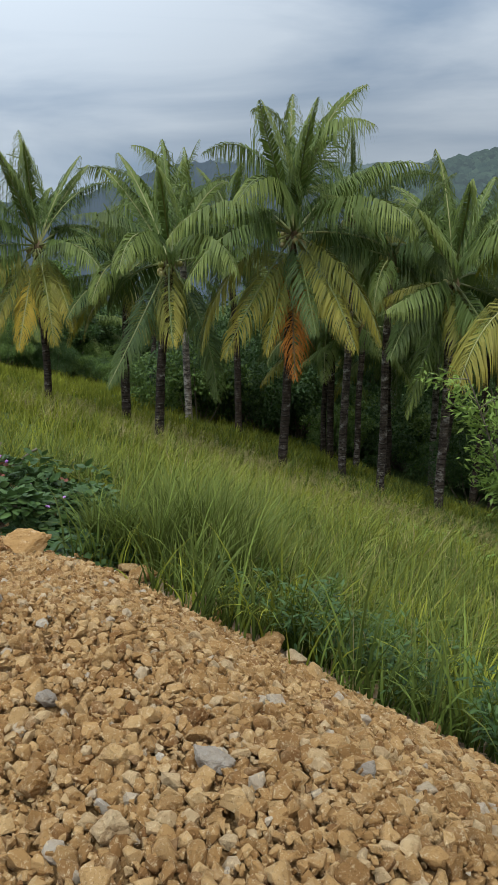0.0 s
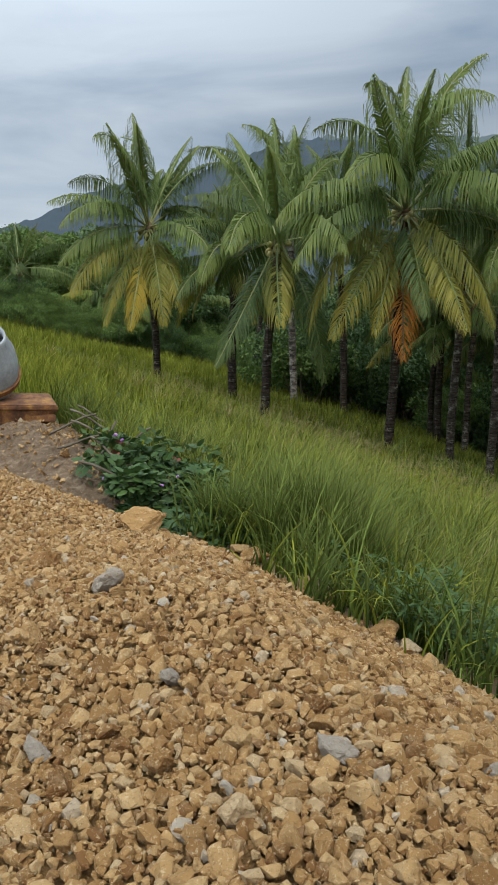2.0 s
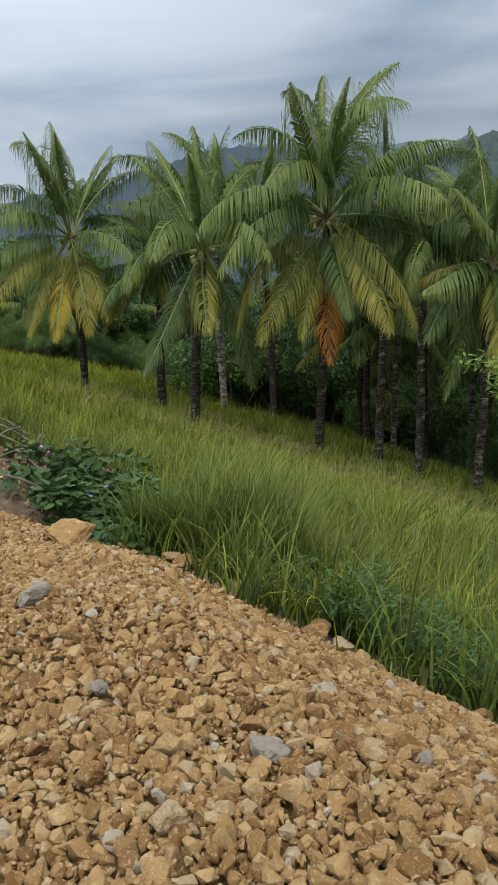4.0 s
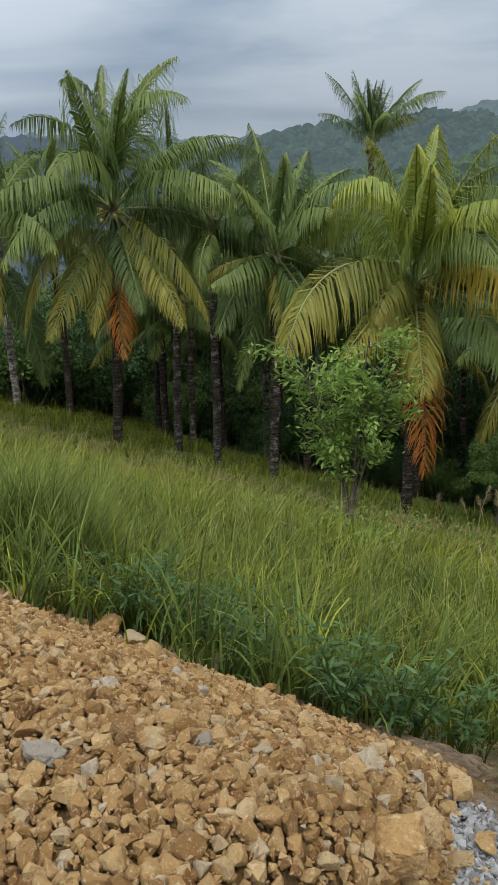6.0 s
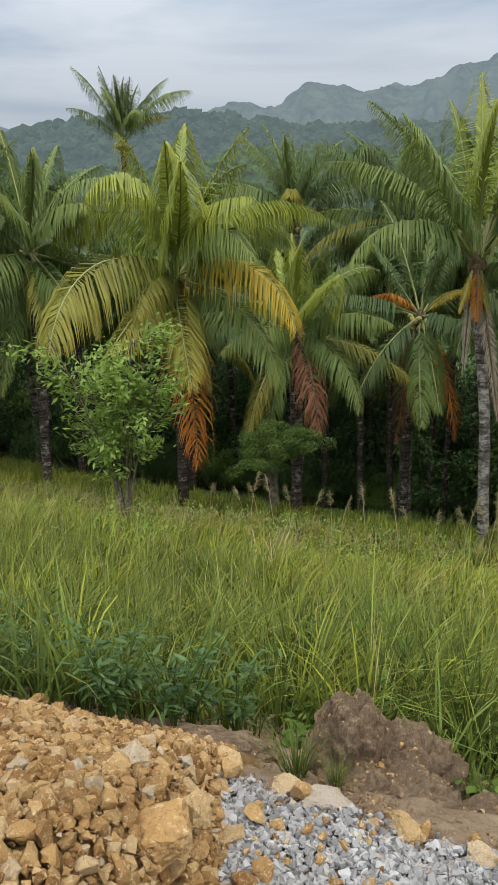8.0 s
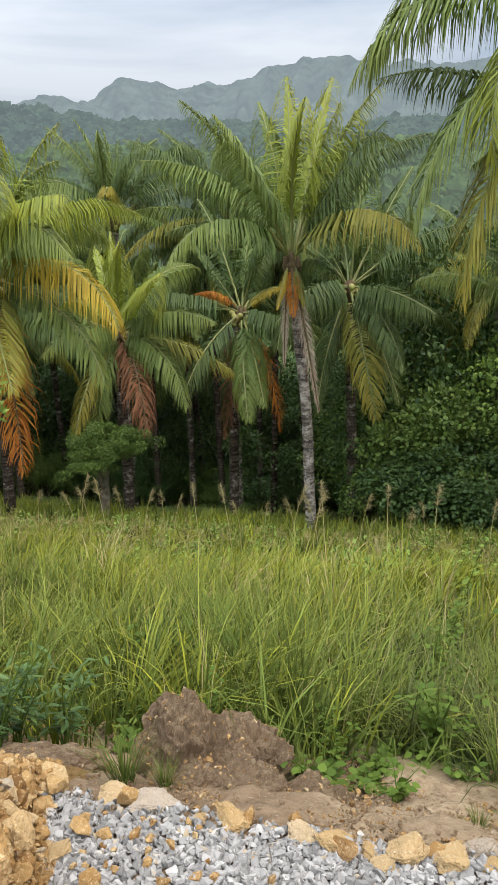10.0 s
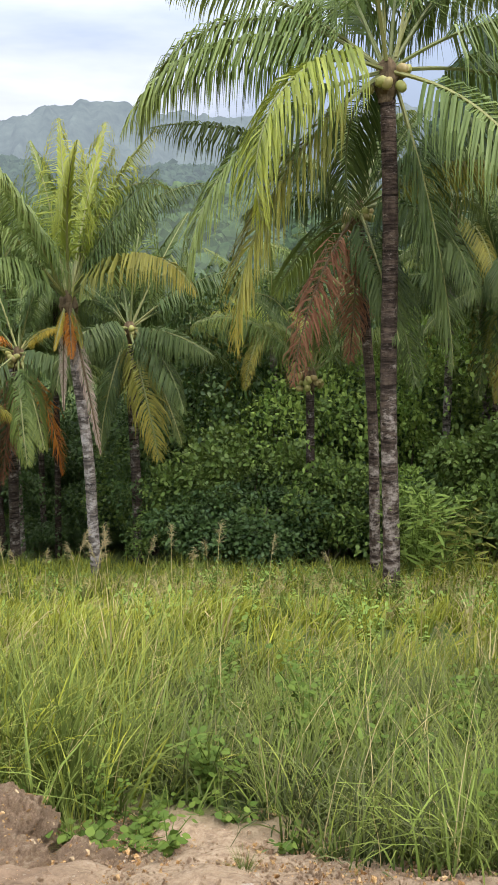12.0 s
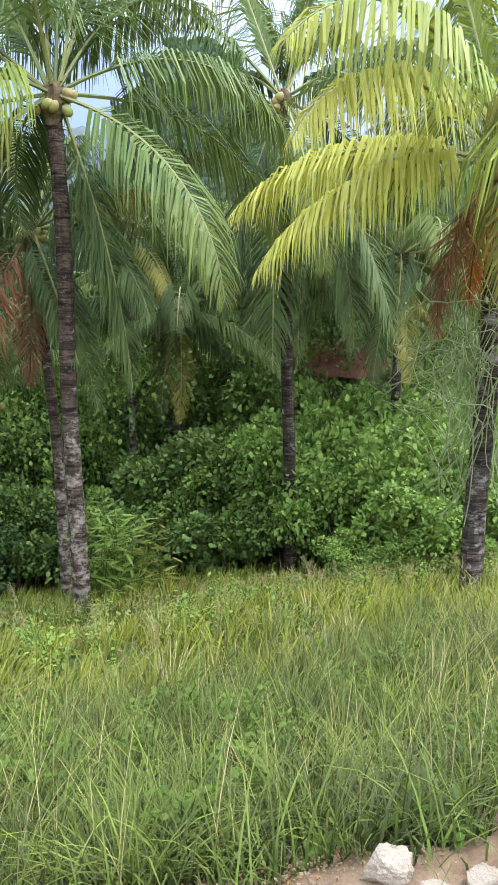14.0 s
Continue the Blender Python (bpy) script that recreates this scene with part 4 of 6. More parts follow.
build_palm(-14.2, 43.2, 0.4, seed=301, fronds=14, mix="green", nuts=0, detail=0.5, label="small coconut palm on the far grass slope", group="grove palms", length=0.8)

# ---------------------------------------------------------------- bushes and trees
def foliage(rng, n, size, leaf, clumps, material, flat=0.75, wide=0.42):
    """Leaves on a number of uneven clumps, within a unit half ball of the given size."""
    c = rng.normal(size=(clumps, 3)) * np.array([0.45, 0.45, 0.34])
    c[:, 2] = np.abs(c[:, 2]) + 0.35
    c = np.clip(c, [-1.0, -1.0, 0], [1.0, 1.0, 1.05])
    rad = rng.uniform(0.14, 0.36, clumps)
    which = rng.integers(0, clumps, n)
    d = rng.normal(size=(n, 3))
    d[:, 2] = 0.8 * d[:, 2] + 0.55
    d /= np.linalg.norm(d, axis=1)[:, None]
    p = c[which] + d * (rad[which] * rng.uniform(0.55, 1.05, n) ** 0.6)[:, None] * np.array([1, 1, flat])
    p *= size
    p[:, 2] = np.maximum(p[:, 2], 0.02)
    ax = d * 0.7 + rng.normal(0, 0.55, (n, 3)) + np.array([0, 0, -0.25])
    ax /= np.linalg.norm(ax, axis=1)[:, None]
    sd = np.cross(ax, rng.normal(0, 0.5, (n, 3)) + np.array([0, 0, 1.0]))
    sd /= np.linalg.norm(sd, axis=1)[:, None] + 1e-9
    nm = np.cross(sd, ax)
    l = leaf * rng.uniform(0.6, 1.25, n)[:, None]
    q = wide * l * sd
    V = np.stack([p, p + ax * l * 0.3 + q * 0.9 - nm * l * 0.02, p + ax * l * 0.65 + q * 0.75 - nm * l * 0.08, p + ax * l - nm * l * 0.16, p + ax * l * 0.65 - q * 0.75 - nm * l * 0.08, p + ax * l * 0.3 - q * 0.9 - nm * l * 0.02], 1).reshape(-1, 3)
    b = (np.arange(n) * 6)[:, None, None]
    F = (b + np.array([[0, 1, 5], [1, 2, 4], [1, 4, 5], [2, 3, 4]])[None]).reshape(-1, 3)
    return mesh_of("foliage", V, F, material, False)


def stems_mesh(rng, size, count=7, r=0.03):
    out = []
    for _ in range(count):
        a = rng.uniform(0, 6.28)
        u = np.linspace(0, 1, 6)[:, None]
        e = np.array([math.cos(a) * 0.45, math.sin(a) * 0.45, rng.uniform(0.5, 0.9)]) * size
        P = e * u + np.array([math.cos(a), math.sin(a), 0]) * 0.06 * size * np.sin(3.1 * u)
        P[:, 2] -= 0.15 * (1 - u[:, 0])
        out.append(tube(P, r * (1 - 0.75 * u[:, 0]), 5))
    return mesh_of("branching", *join(out), WOOD, True)


_rng = np.random.default_rng(5)
BUSHES = {k: [(foliage(_rng, 9500, 1.0, 0.052, 34, LEAF[k], wide=0.38), stems_mesh(_rng, 1.0, 7, 0.02)) for _ in range(3)] for k in ("bush", "dark", "fresh", "mid")}
BIGBUSH = {k: [(foliage(_rng, 22000, 1.0, 0.026, 40, LEAF[k], wide=0.36), stems_mesh(_rng, 1.0, 9, 0.018)) for _ in range(3)] for k in ("bush", "dark", "mid")}


def build_bush(x, y, size, key="bush", big=False, rng=_rng, label="dense green bush at the edge of the palm grove", group="undergrowth", tall=1.0, z=None):
    z = float(ground_z(x, y)) - 0.05 if z is None else z
    fo, st = (BIGBUSH if big else BUSHES)[key][int(rng.integers(0, 3))]
    b = thing("bush", label, "bush", group, (x, y, z), turn=rng.uniform(0, 6.28))
    b.scale = (size, size, size * tall)
    part("foliage", fo, b)
    part("branching", st, b)
    return b


def polar(az, d):
    return -math.sin(radians(az)) * d + 0.45, math.cos(radians(az)) * d + 0.6


# a belt of undergrowth under and behind the palms
for i in range(84):
    az = 6 - 102 * (i + 0.5) / 84 + _rng.uniform(-1, 1)
    d = _rng.uniform(31, 38) if az > -14 else _rng.uniform(27, 32) if az > -50 else _rng.uniform(17.5, 22)
    x, y = polar(az, d)
    if az > -50:
        # past -14 degrees the shade of the grove's gaps is put into dark leaves
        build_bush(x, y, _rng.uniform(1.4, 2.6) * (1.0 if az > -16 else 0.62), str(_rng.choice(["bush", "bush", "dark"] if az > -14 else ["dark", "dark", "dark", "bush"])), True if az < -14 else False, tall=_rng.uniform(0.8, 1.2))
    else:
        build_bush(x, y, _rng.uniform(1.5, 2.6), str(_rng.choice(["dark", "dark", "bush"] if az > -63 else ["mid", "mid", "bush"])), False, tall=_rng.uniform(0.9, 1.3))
for i in range(80):
    az = 34 - 130 * (i + 0.5) / 80 + _rng.uniform(-1, 1)
    d = _rng.uniform(36, 46) if az > -50 else _rng.uniform(23, 32)
    size = _rng.uniform(2.8, 4.4)
    if az > 3:
        d = 62 + _rng.uniform(0, 30)
    elif az > -14:
        d = _rng.uniform(44, 56)
    elif az < -50:
        size = _rng.uniform(3.6, 5.6)
    x, y = polar(az, d)
    build_bush(x, y, size, str(_rng.choice(["bush", "dark", "dark"] if az > -63 else ["mid", "bush", "mid"])), True, label="leafy tree in the dense woods behind the grove", group="woods", tall=_rng.uniform(0.9, 1.5))


# a second belt in the shade of the grove, that shade put into its dark leaf colour
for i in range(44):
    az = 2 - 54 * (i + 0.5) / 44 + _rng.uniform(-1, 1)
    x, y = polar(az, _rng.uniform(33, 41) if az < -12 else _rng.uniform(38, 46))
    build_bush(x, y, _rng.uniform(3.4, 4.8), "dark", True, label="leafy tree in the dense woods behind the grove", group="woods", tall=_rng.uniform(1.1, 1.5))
for i in range(20):
    az = -4 - 46 * (i + 0.5) / 20 + _rng.uniform(-1, 1)
    d = _rng.uniform(23.5, 30)
    x, y = polar(az, d)
    build_palm(x, y, 1.5 + d * math.tan(radians(_rng.uniform(-4.5, 1.0))), seed=700 + i, fronds=17, mix="deep", bark=MOTTLED if i % 2 else DARKBARK, nuts=0, detail=0.5, r=0.11, length=0.85, low=-45,
               label="slender coconut palm in the shade of the grove", group="grove palms", lean=(float(_rng.normal(0, 0.35)), float(_rng.normal(0, 0.35))))


def build_tree(x, y, top, size, key, rng, label="tall leafy tree behind the palms", group="woods", coarse=False):
    """A broad-leaved tree: bent trunk with limbs, and crown masses at several heights."""
    z = float(ground_z(x, y))
    h = top - z
    t = thing("tree", label, "tree", group, (x, y, z), turn=rng.uniform(0, 6.28))
    out = []
    u = np.linspace(0, 1, 9)[:, None]
    bend = rng.normal(0, 0.3, 2)
    P = np.concatenate([bend[0] * np.sin(2 * u), bend[1] * np.sin(2.5 * u), (h - 0.5 * size) * u - 0.3], 1)
    out.append(tube(P, 0.15 * (1 - 0.6 * u[:, 0]), 8))
    tips = [P[-1]]
    for k in range(5):
        a = rng.uniform(0, 6.28)
        p = P[4 + k % 4]
        q = p + np.array([math.cos(a) * size * 0.6, math.sin(a) * size * 0.6, size * rng.uniform(0.2, 0.7)])
        w = np.linspace(0, 1, 5)[:, None]
        out.append(tube(p + (q - p) * w + np.array([0, 0, 0.2]) * np.sin(3.1 * w), 0.06 * (1 - 0.7 * w[:, 0]), 6))
        tips.append(q)
    part("trunk", mesh_of("trunk", *join(out), WOOD, True), t)
    for q in tips:
        fo, _ = (BUSHES if coarse else BIGBUSH)[key][int(rng.integers(0, 3))]
        k = size * rng.uniform(0.55, 0.85)
        part("crown", fo, t, m=Matrix.Translation(Vector(q) - Vector((0, 0, 0.35 * k))) @ Matrix.Rotation(rng.uniform(0, 6.28), 4, "Z") @ Matrix.Diagonal((k, k, k * rng.uniform(0.8, 1.15), 1)))


for i in range(20):
    az = -54 - 44 * (i + 0.5) / 20 + _rng.uniform(-1, 1)
    d = _rng.uniform(27, 40)
    x, y = polar(az, d)
    build_tree(x, y, _rng.uniform(-0.5, 3.2), _rng.uniform(2.4, 3.6), str(_rng.choice(["bush", "dark", "dark"] if az > -63 else ["mid", "bush", "mid"])), _rng)
for i in range(13):
    az = -56 - 40 * (i + 0.5) / 13 + _rng.uniform(-1.5, 1.5)
    d = _rng.uniform(21, 31)
    x, y = polar(az, d)
    build_palm(x, y, _rng.uniform(0.6, 3.6), seed=400 + i, fronds=16, mix=str(_rng.choice(["deep", "green"])), bark=GREYBARK, nuts=0, detail=0.5, r=0.12, length=0.85,
               label="coconut palm among the trees behind the grove", group="grove palms", lean=(float(_rng.normal(0, 0.3)), float(_rng.normal(0, 0.3))))

# dark woods beyond the grass on the far left, with palms among them
for i in range(26):
    az = 6 + 27 * (i + 0.5) / 26 + _rng.uniform(-0.6, 0.6)
    d = _rng.uniform(47, 60)
    x, y = polar(az, d)
    build_tree(x, y, 1.5 + d * math.tan(radians(-2.4 + 3.9 * min(1.0, max(0.0, (az - 9) / 13)) + _rng.uniform(-0.5, 0.4))), _rng.uniform(2.6, 3.6), str(_rng.choice(["dark", "bush", "bush"])), _rng, "dark leafy tree at the far edge of the grass", coarse=True)
for az, d, top in ((24.5, 47, 1.6), (21.5, 50, 1.9), (17.0, 46, 0.2), (13.0, 48, -0.2)):
    x, y = polar(az, d)
    build_palm(x, y, top, seed=500 + int(az), fronds=15, mix="deep", bark=GREYBARK, nuts=0, detail=0.5, r=0.12, length=0.9, label="coconut palm at the far edge of the grass", group="grove palms")
for i in range(24):
    x, y = polar(5 + 28 * (i + 0.5) / 24, _rng.uniform(43, 48))
    build_bush(x, y, _rng.uniform(1.5, 2.2), str(_rng.choice(["bush", "dark"])), True, label="dark bush at the far edge of the grass", group="far bushes")
# bright bush beside the trunk on the right, above the dark hollow
for x, y, size, tall in ((18.9, 1.7, 2.7, 1.4), (20.0, 2.75, 2.5, 1.65), (17.6, 3.3, 1.9, 1.2), (16.6, 1.75, 2.1, 1.35), (16.2, 0.55, 2.0, 1.2), (15.2, -0.25, 1.5, 1.0), (14.4, 1.3, 0.9, 0.9), (17.2, -0.9, 2.0, 1.4)):
    build_bush(x, y, size, "mid", False, label="bright green broad-leaved bush at the foot of the palms", tall=tall)
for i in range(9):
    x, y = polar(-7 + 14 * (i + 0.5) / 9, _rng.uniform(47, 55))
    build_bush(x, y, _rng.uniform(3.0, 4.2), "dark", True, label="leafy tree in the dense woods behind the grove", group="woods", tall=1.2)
# palms between the undergrowth and the steep hill
for x, y, top, mix, seed in ((18.9, 1.3, 2.75, "deep", 601), (21.4, -0.6, 5.4, "deep", 602), (22.6, 4.4, 2.6, "green", 603), (20.4, 6.9, 1.6, "deep", 604)):
    build_palm(x, y, top, seed=seed, fronds=18, mix=mix, bark=MOTTLED, nuts=6, r=0.12, length=0.92, low=-20, extra=[(-25, -60, 0.8, mix), (20, -60, 0.8, "olive"), (60, -35, 0.85, mix), (-65, -20, 0.9, mix)], label="coconut palm with hanging fronds behind the undergrowth", group="grove palms")


def build_shrub(x, y, height, key, seed, leaf=0.11, n=2600, label="", width=0.5):
    """A slender young tree: stems that fork and end in sprays of narrow leaves."""
    rng = np.random.default_rng(seed)
    z = float(ground_z(x, y))
    t = thing("young_tree", label, "tree", at=(x, y, z))
    out, tips = [], []
    for k in range(7):
        a = k * 2.4 + rng.normal(0, 0.3)
        u = np.linspace(0, 1, 8)[:, None]
        e = np.array([math.cos(a) * width * rng.uniform(0.3, 0.9), math.sin(a) * width * rng.uniform(0.3, 0.9), rng.uniform(0.62, 0.98)]) * height
        P = e * np.concatenate([u ** 1.5, u ** 1.5, u], 1)
        out.append(tube(P, 0.028 * (1 - 0.8 * u[:, 0]), 6))
        for q in range(11):
            v = rng.uniform(0.40, 1.0)
            p = np.array([np.interp(v, u[:, 0], P[:, c]) for c in range(3)])
            b = rng.uniform(0, 6.28)
            e2 = p + np.array([math.cos(b) * 0.20, math.sin(b) * 0.20, rng.uniform(0.0, 0.16)]) * height * rng.uniform(0.5, 1.0)
            w = np.linspace(0, 1, 4)[:, None]
            out.append(tube(p + (e2 - p) * w, 0.008 * (1 - 0.7 * w[:, 0]), 4))
            tips.append((p, e2))
    part("branching", mesh_of("branching", *join(out), WOOD, True), t)
    which = rng.integers(0, len(tips), n)
    A = np.array([q[0] for q in tips])[which]
    B = np.array([q[1] for q in tips])[which]
    k = rng.uniform(0.25, 1.08, n)[:, None]
    p = A + (B - A) * k + rng.normal(0, 0.025 * height, (n, 3))
    ax = (B - A) / np.linalg.norm(B - A, axis=1)[:, None] + rng.normal(0, 0.65, (n, 3)) + np.array([0, 0, -0.15])
    ax /= np.linalg.norm(ax, axis=1)[:, None]
    sd = np.cross(ax, rng.normal(0, 0.5, (n, 3)) + np.array([0, 0, 1.0]))
    sd /= np.linalg.norm(sd, axis=1)[:, None]
    nm = np.cross(sd, ax)
    l = leaf * rng.uniform(0.6, 1.2, n)[:, None]
    V = np.stack([p, p + ax * l * 0.45 + sd * l * 0.17 - nm * l * 0.04, p + ax * l - nm * l * 0.12, p + ax * l * 0.45 - sd * l * 0.17 - nm * l * 0.04], 1).reshape(-1, 3)
    F = ((np.arange(n) * 4)[:, None, None] + np.array([[0, 1, 2], [0, 2, 3]])[None]).reshape(-1, 3)
    part("foliage", mesh_of("foliage", V, F, LEAF[key], False), t)
    return t


build_shrub(3.85, 11.05, 3.05, "fresh", 31, 0.125, 4600, "light green young tree with narrow leaves in the grass", 0.33)
build_tree(8.6, 15.7, -1.70, 1.05, "bush", np.random.default_rng(91), "small broad-leaved tree below the palms", "undergrowth", coarse=True)

# ---------------------------------------------------------------- grass
def blades(rng, x, y, height, width, lean, segs, wind=(0.35, -0.1), bend=0.6, away=None):
    """Curved grass blades standing on the ground, as arrays with each vertex's way to the tip; away is the heading out of a blade's tuft."""
    n = len(x)
    z = ground_z(x, y) - 0.02
    h = height * rng.uniform(0.45, 1.15, n)
    a = rng.uniform(0, 2 * np.pi, n) if away is None else away + rng.normal(0, 0.35, n)
    side = a + np.pi / 2 + rng.normal(0, 0.5, n)
    sx = np.stack([np.cos(side), np.sin(side), np.zeros(n)], -1)
    head = np.stack([np.cos(a), np.sin(a)], -1) + np.array(wind)
    tilt = np.abs(rng.normal(0.10, 0.14, n)) * lean
    curl = bend * rng.uniform(0.15, 1.0, n) ** 1.2 * 2.3
    c = np.stack([x, y, z], -1)
    rows, tips = [], []
    for k in range(segs + 1):
        t = k / segs
        if k:
            th = tilt + curl * (t - 0.5 / segs) ** 1.35
            c = c + (h / segs)[:, None] * np.concatenate([head * np.sin(th)[:, None], np.cos(th)[:, None]], 1)
        hw = (width * (0.5 + 0.5 * rng.random(n)) * (1 - t ** 1.9))[:, None] * 0.5
        if k < segs:
            rows += [c - sx * hw, c + sx * hw]
            tips += [t, t]
        else:
            rows.append(c)
            tips.append(1.0)
    m = len(rows)
    V = np.stack(rows, 1).reshape(-1, 3)
    tri = []
    for k in range(segs - 1):
        q = 2 * k
        tri += [[q, q + 1, q + 3], [q, q + 3, q + 2]]
    tri.append([2 * segs - 2, 2 * segs - 1, 2 * segs])
    F = ((np.arange(n) * m)[:, None, None] + np.array(tri)[None]).reshape(-1, 3)
    return V, F, np.tile(tips, n), m


def meadow(name, seed, count, s_range, w_range, height, width, lean, segs, material, label, wind=(0.3, -0.15), bend=0.6, tufts=0, thin=None, fade=None):
    rng = np.random.default_rng(seed)
    s = rng.uniform(*s_range, count)
    w = rng.uniform(*w_range, count)
    if tufts:
        cs, cw = rng.uniform(*s_range, tufts), rng.uniform(*w_range, tufts)
        k = rng.integers(0, tufts, count)
        a0 = rng.uniform(0, 2 * np.pi, tufts)[k] + rng.normal(0, 1.1, count)
        r0 = np.abs(rng.normal(0, 0.10, count))
        x0, y0 = r0 * np.cos(a0), r0 * np.sin(a0)
        s, w = cs[k] + NX * x0 + NY * y0, cw[k] - NY * x0 + NX * y0
        away = a0
        tone = (rng.random(tufts) ** 1.2)[k]
        tall = 0.45 + 0.8 * rng.random(tufts)
        height = height * tall[k]
    else:
        away, tone = rng.uniform(0, 2 * np.pi, count), rng.random(count)
    if fade:
        height = height * (1 - fade[2] * step(s, fade[0], fade[1]))
    keep = np.ones(count, bool) if thin is None else thin(s, w, rng)
    s, w = s[keep], w[keep]
    height = height[keep] if np.ndim(height) else height
    x, y = xy(s, w)
    V, F, t, m = blades(rng, x, y, height, width, lean, segs, wind, bend, away[keep])
    ob = part(name, mesh_of(name, V, F, material, False, t, np.repeat(tone[keep], m)))
    return tagged(ob, label, "grass", kind="stuff")


def off_bank(s, w, rng):
    """No grass on the bare soil and under the pile."""
    line = 0.72 + 0.42 * np.exp(-((w - 0.45) / 0.75) ** 2) - 0.25 * step(-w, -0.2, 0.2) - 0.34 * step(-w, 0.1, 0.9)
    line = line + step(w, 1.75, 2.4) * (-0.60 - 0.12 * (w - 1.4) - 0.22 * np.maximum(w - 4.0, 0))
    line = line + 0.08 * np.sin(w * 5.1) + 0.05 * np.sin(w * 11.3 + 1)
    bushy = ((s < 0.42) & (w > 4.4) & (w < 6.3)) | ((s < -0.15) & (w > 6.3))
    return (s > line + rng.normal(0, 0.07, len(s))) & ~bushy


for k, (key, share, tall, w0, w1, text) in enumerate((("dark", 0.50, 0.56, 0.6, 9, "dense tall dark green grass along the bank"), ("fresh", 0.16, 0.54, 0.6, 9, "bright green grass along the bank"),
                                                      ("dark", 0.38, 0.44, -6, 0.6, "dark green grass tufts on the bank"), ("pale", 0.32, 0.42, -6, 0.6, "pale grey-green grass on the bank"))):
    meadow("grass", 40 + k, int((72000 if w0 > 0 else 110000) * share), (-0.6, 4.0), (w0, w1), tall, 0.0155 if w0 > 0 else 0.0105, 1.0 if w0 > 0 else 2.0, 5, GRASS[key], text, thin=off_bank, tufts=int(3200 * share), wind=(0.16, -0.08), bend=1.0 if w0 > 0 else 1.25)
# sparse brighter blades whose colour stands for light glinting on the grass
meadow("grass", 45, 3000, (1.0, 4.2), (0.4, 11), 0.80, 0.0125, 1.0, 6, GRASS["bright"], "long blades rising over the bank grass, coloured as if catching light", thin=off_bank, tufts=420, wind=(0.28, -0.12), bend=0.85)
meadow("grass", 47, 1800, (0.6, 4.0), (-6, 0.4), 0.52, 0.0085, 1.4, 6, GRASS["bright"], "long blades rising over the bank grass, coloured as if catching light", thin=off_bank, tufts=300, wind=(0.16, -0.08), bend=1.0)
meadow("grass", 48, 5500, (4.0, 11.0), (-12, 24), 0.62, 0.018, 0.9, 4, GRASS["bright"], "long blades rising over the slope grass, coloured as if catching light", tufts=1300, wind=(0.38, -0.18), bend=0.9, fade=(4.5, 9.0, 0.5))
meadow("grass", 46, 2600, (0.2, 4.0), (-6, 9), 0.62, 0.005, 1.0, 5, GRASS["dry"], "thin dry straw stalks along the bank", thin=off_bank, bend=0.7)
for k, (key, share, tall, text) in enumerate((("fresh", 0.62, 0.54, "tall yellow-green grass on the slope"), ("dark", 0.28, 0.52, "darker grass tufts on the slope"), ("dry", 0.05, 0.56, "dry stalks on the slope"))):
    meadow("grass", 50 + k, int(80000 * share), (3.2, 10.0), (-14, 24), tall, 0.024, 0.9, 4, GRASS[key], text, tufts=int(4200 * share), wind=(0.42, -0.20), bend=1.0, fade=(4.5, 9.0, 0.55))
    meadow("grass", 60 + k, int(70000 * share), (8.5, 19.0), (-12, 34), tall * 0.42, 0.024, 0.8, 2, GRASS[key], text, tufts=int(2800 * share), wind=(0.2, -0.1))
meadow("grass", 66, 26000, (9.0, 17.0), (-10, 26), 0.50, 0.030, 1.0, 3, GRASS["dark"], "dark grass and weeds under the palms", tufts=2600, wind=(0.1, -0.05), bend=1.0)
meadow("grass", 67, 30000, (9.0, 17.0), (-10, 26), 0.46, 0.030, 1.0, 3, GRASS["fresh"], "green grass and weeds under the palms", tufts=2200, wind=(0.1, -0.05), bend=1.0)
meadow("grass", 17, 16000, (-3.5, 2.2), (8.6, 26), 0.55, 0.022, 0.6, 3, GRASS["fresh"], "bright green grass beyond the road's end", tufts=1600, wind=(0.15, -0.05))
meadow("grass", 15, 60000, (1.5, 16.0), (18, 85), 0.50, 0.05, 0.4, 2, GRASS["fresh"], "bright green grass on the far slope", tufts=9000)

# ---------------------------------------------------------------- heap of broken limestone
def softmin(a, b, k=0.10):
    return -k * np.log(np.exp(-a / k) + np.exp(-b / k))


def pile_z(x, y):
    """A long heap: crest, outer slope to a toe that draws back along the road, gentler inner slope and a steep near end."""
    s, w = sw(np.asarray(x, float), np.asarray(y, float))
    toe = 0.13 - 0.12 * (w - 1.4) - 0.22 * np.maximum(w - 4.0, 0)
    crest = 0.53 - 0.37 * step(w, 2.4, 4.5)
    z = softmin(crest, 0.02 + 0.56 * (toe - s), 0.06)
    z = softmin(z, 0.88 + 0.33 * s)
    z = softmin(z, 1.7 * (w - 1.28 - 0.6 * np.clip(s, -0.75, 0.0)), 0.06)
    z = z + 0.03 * np.sin(3 * s + 2 * w) * np.sin(2.4 * w + 1) * step(z, 0.05, 0.3)
    return np.maximum(z, -0.12)


HEAP_BLOCKS = ((0.275, 2.218, 0.058), (-0.94, 3.54, 0.075), (-0.33, 2.13, 0.048), (-0.55, 3.10, 0.075), (-0.69, 2.79, 0.055), (-0.12, 2.17, 0.052), (-0.45, 2.27, 0.050), (0.09, 2.01, 0.052), (-0.07, 2.70, 0.046),
               (-0.18, 2.53, 0.042), (0.22, 2.43, 0.052), (-0.34, 2.81, 0.040), (0.62, 2.25, 0.034), (0.05, 2.25, 0.046))


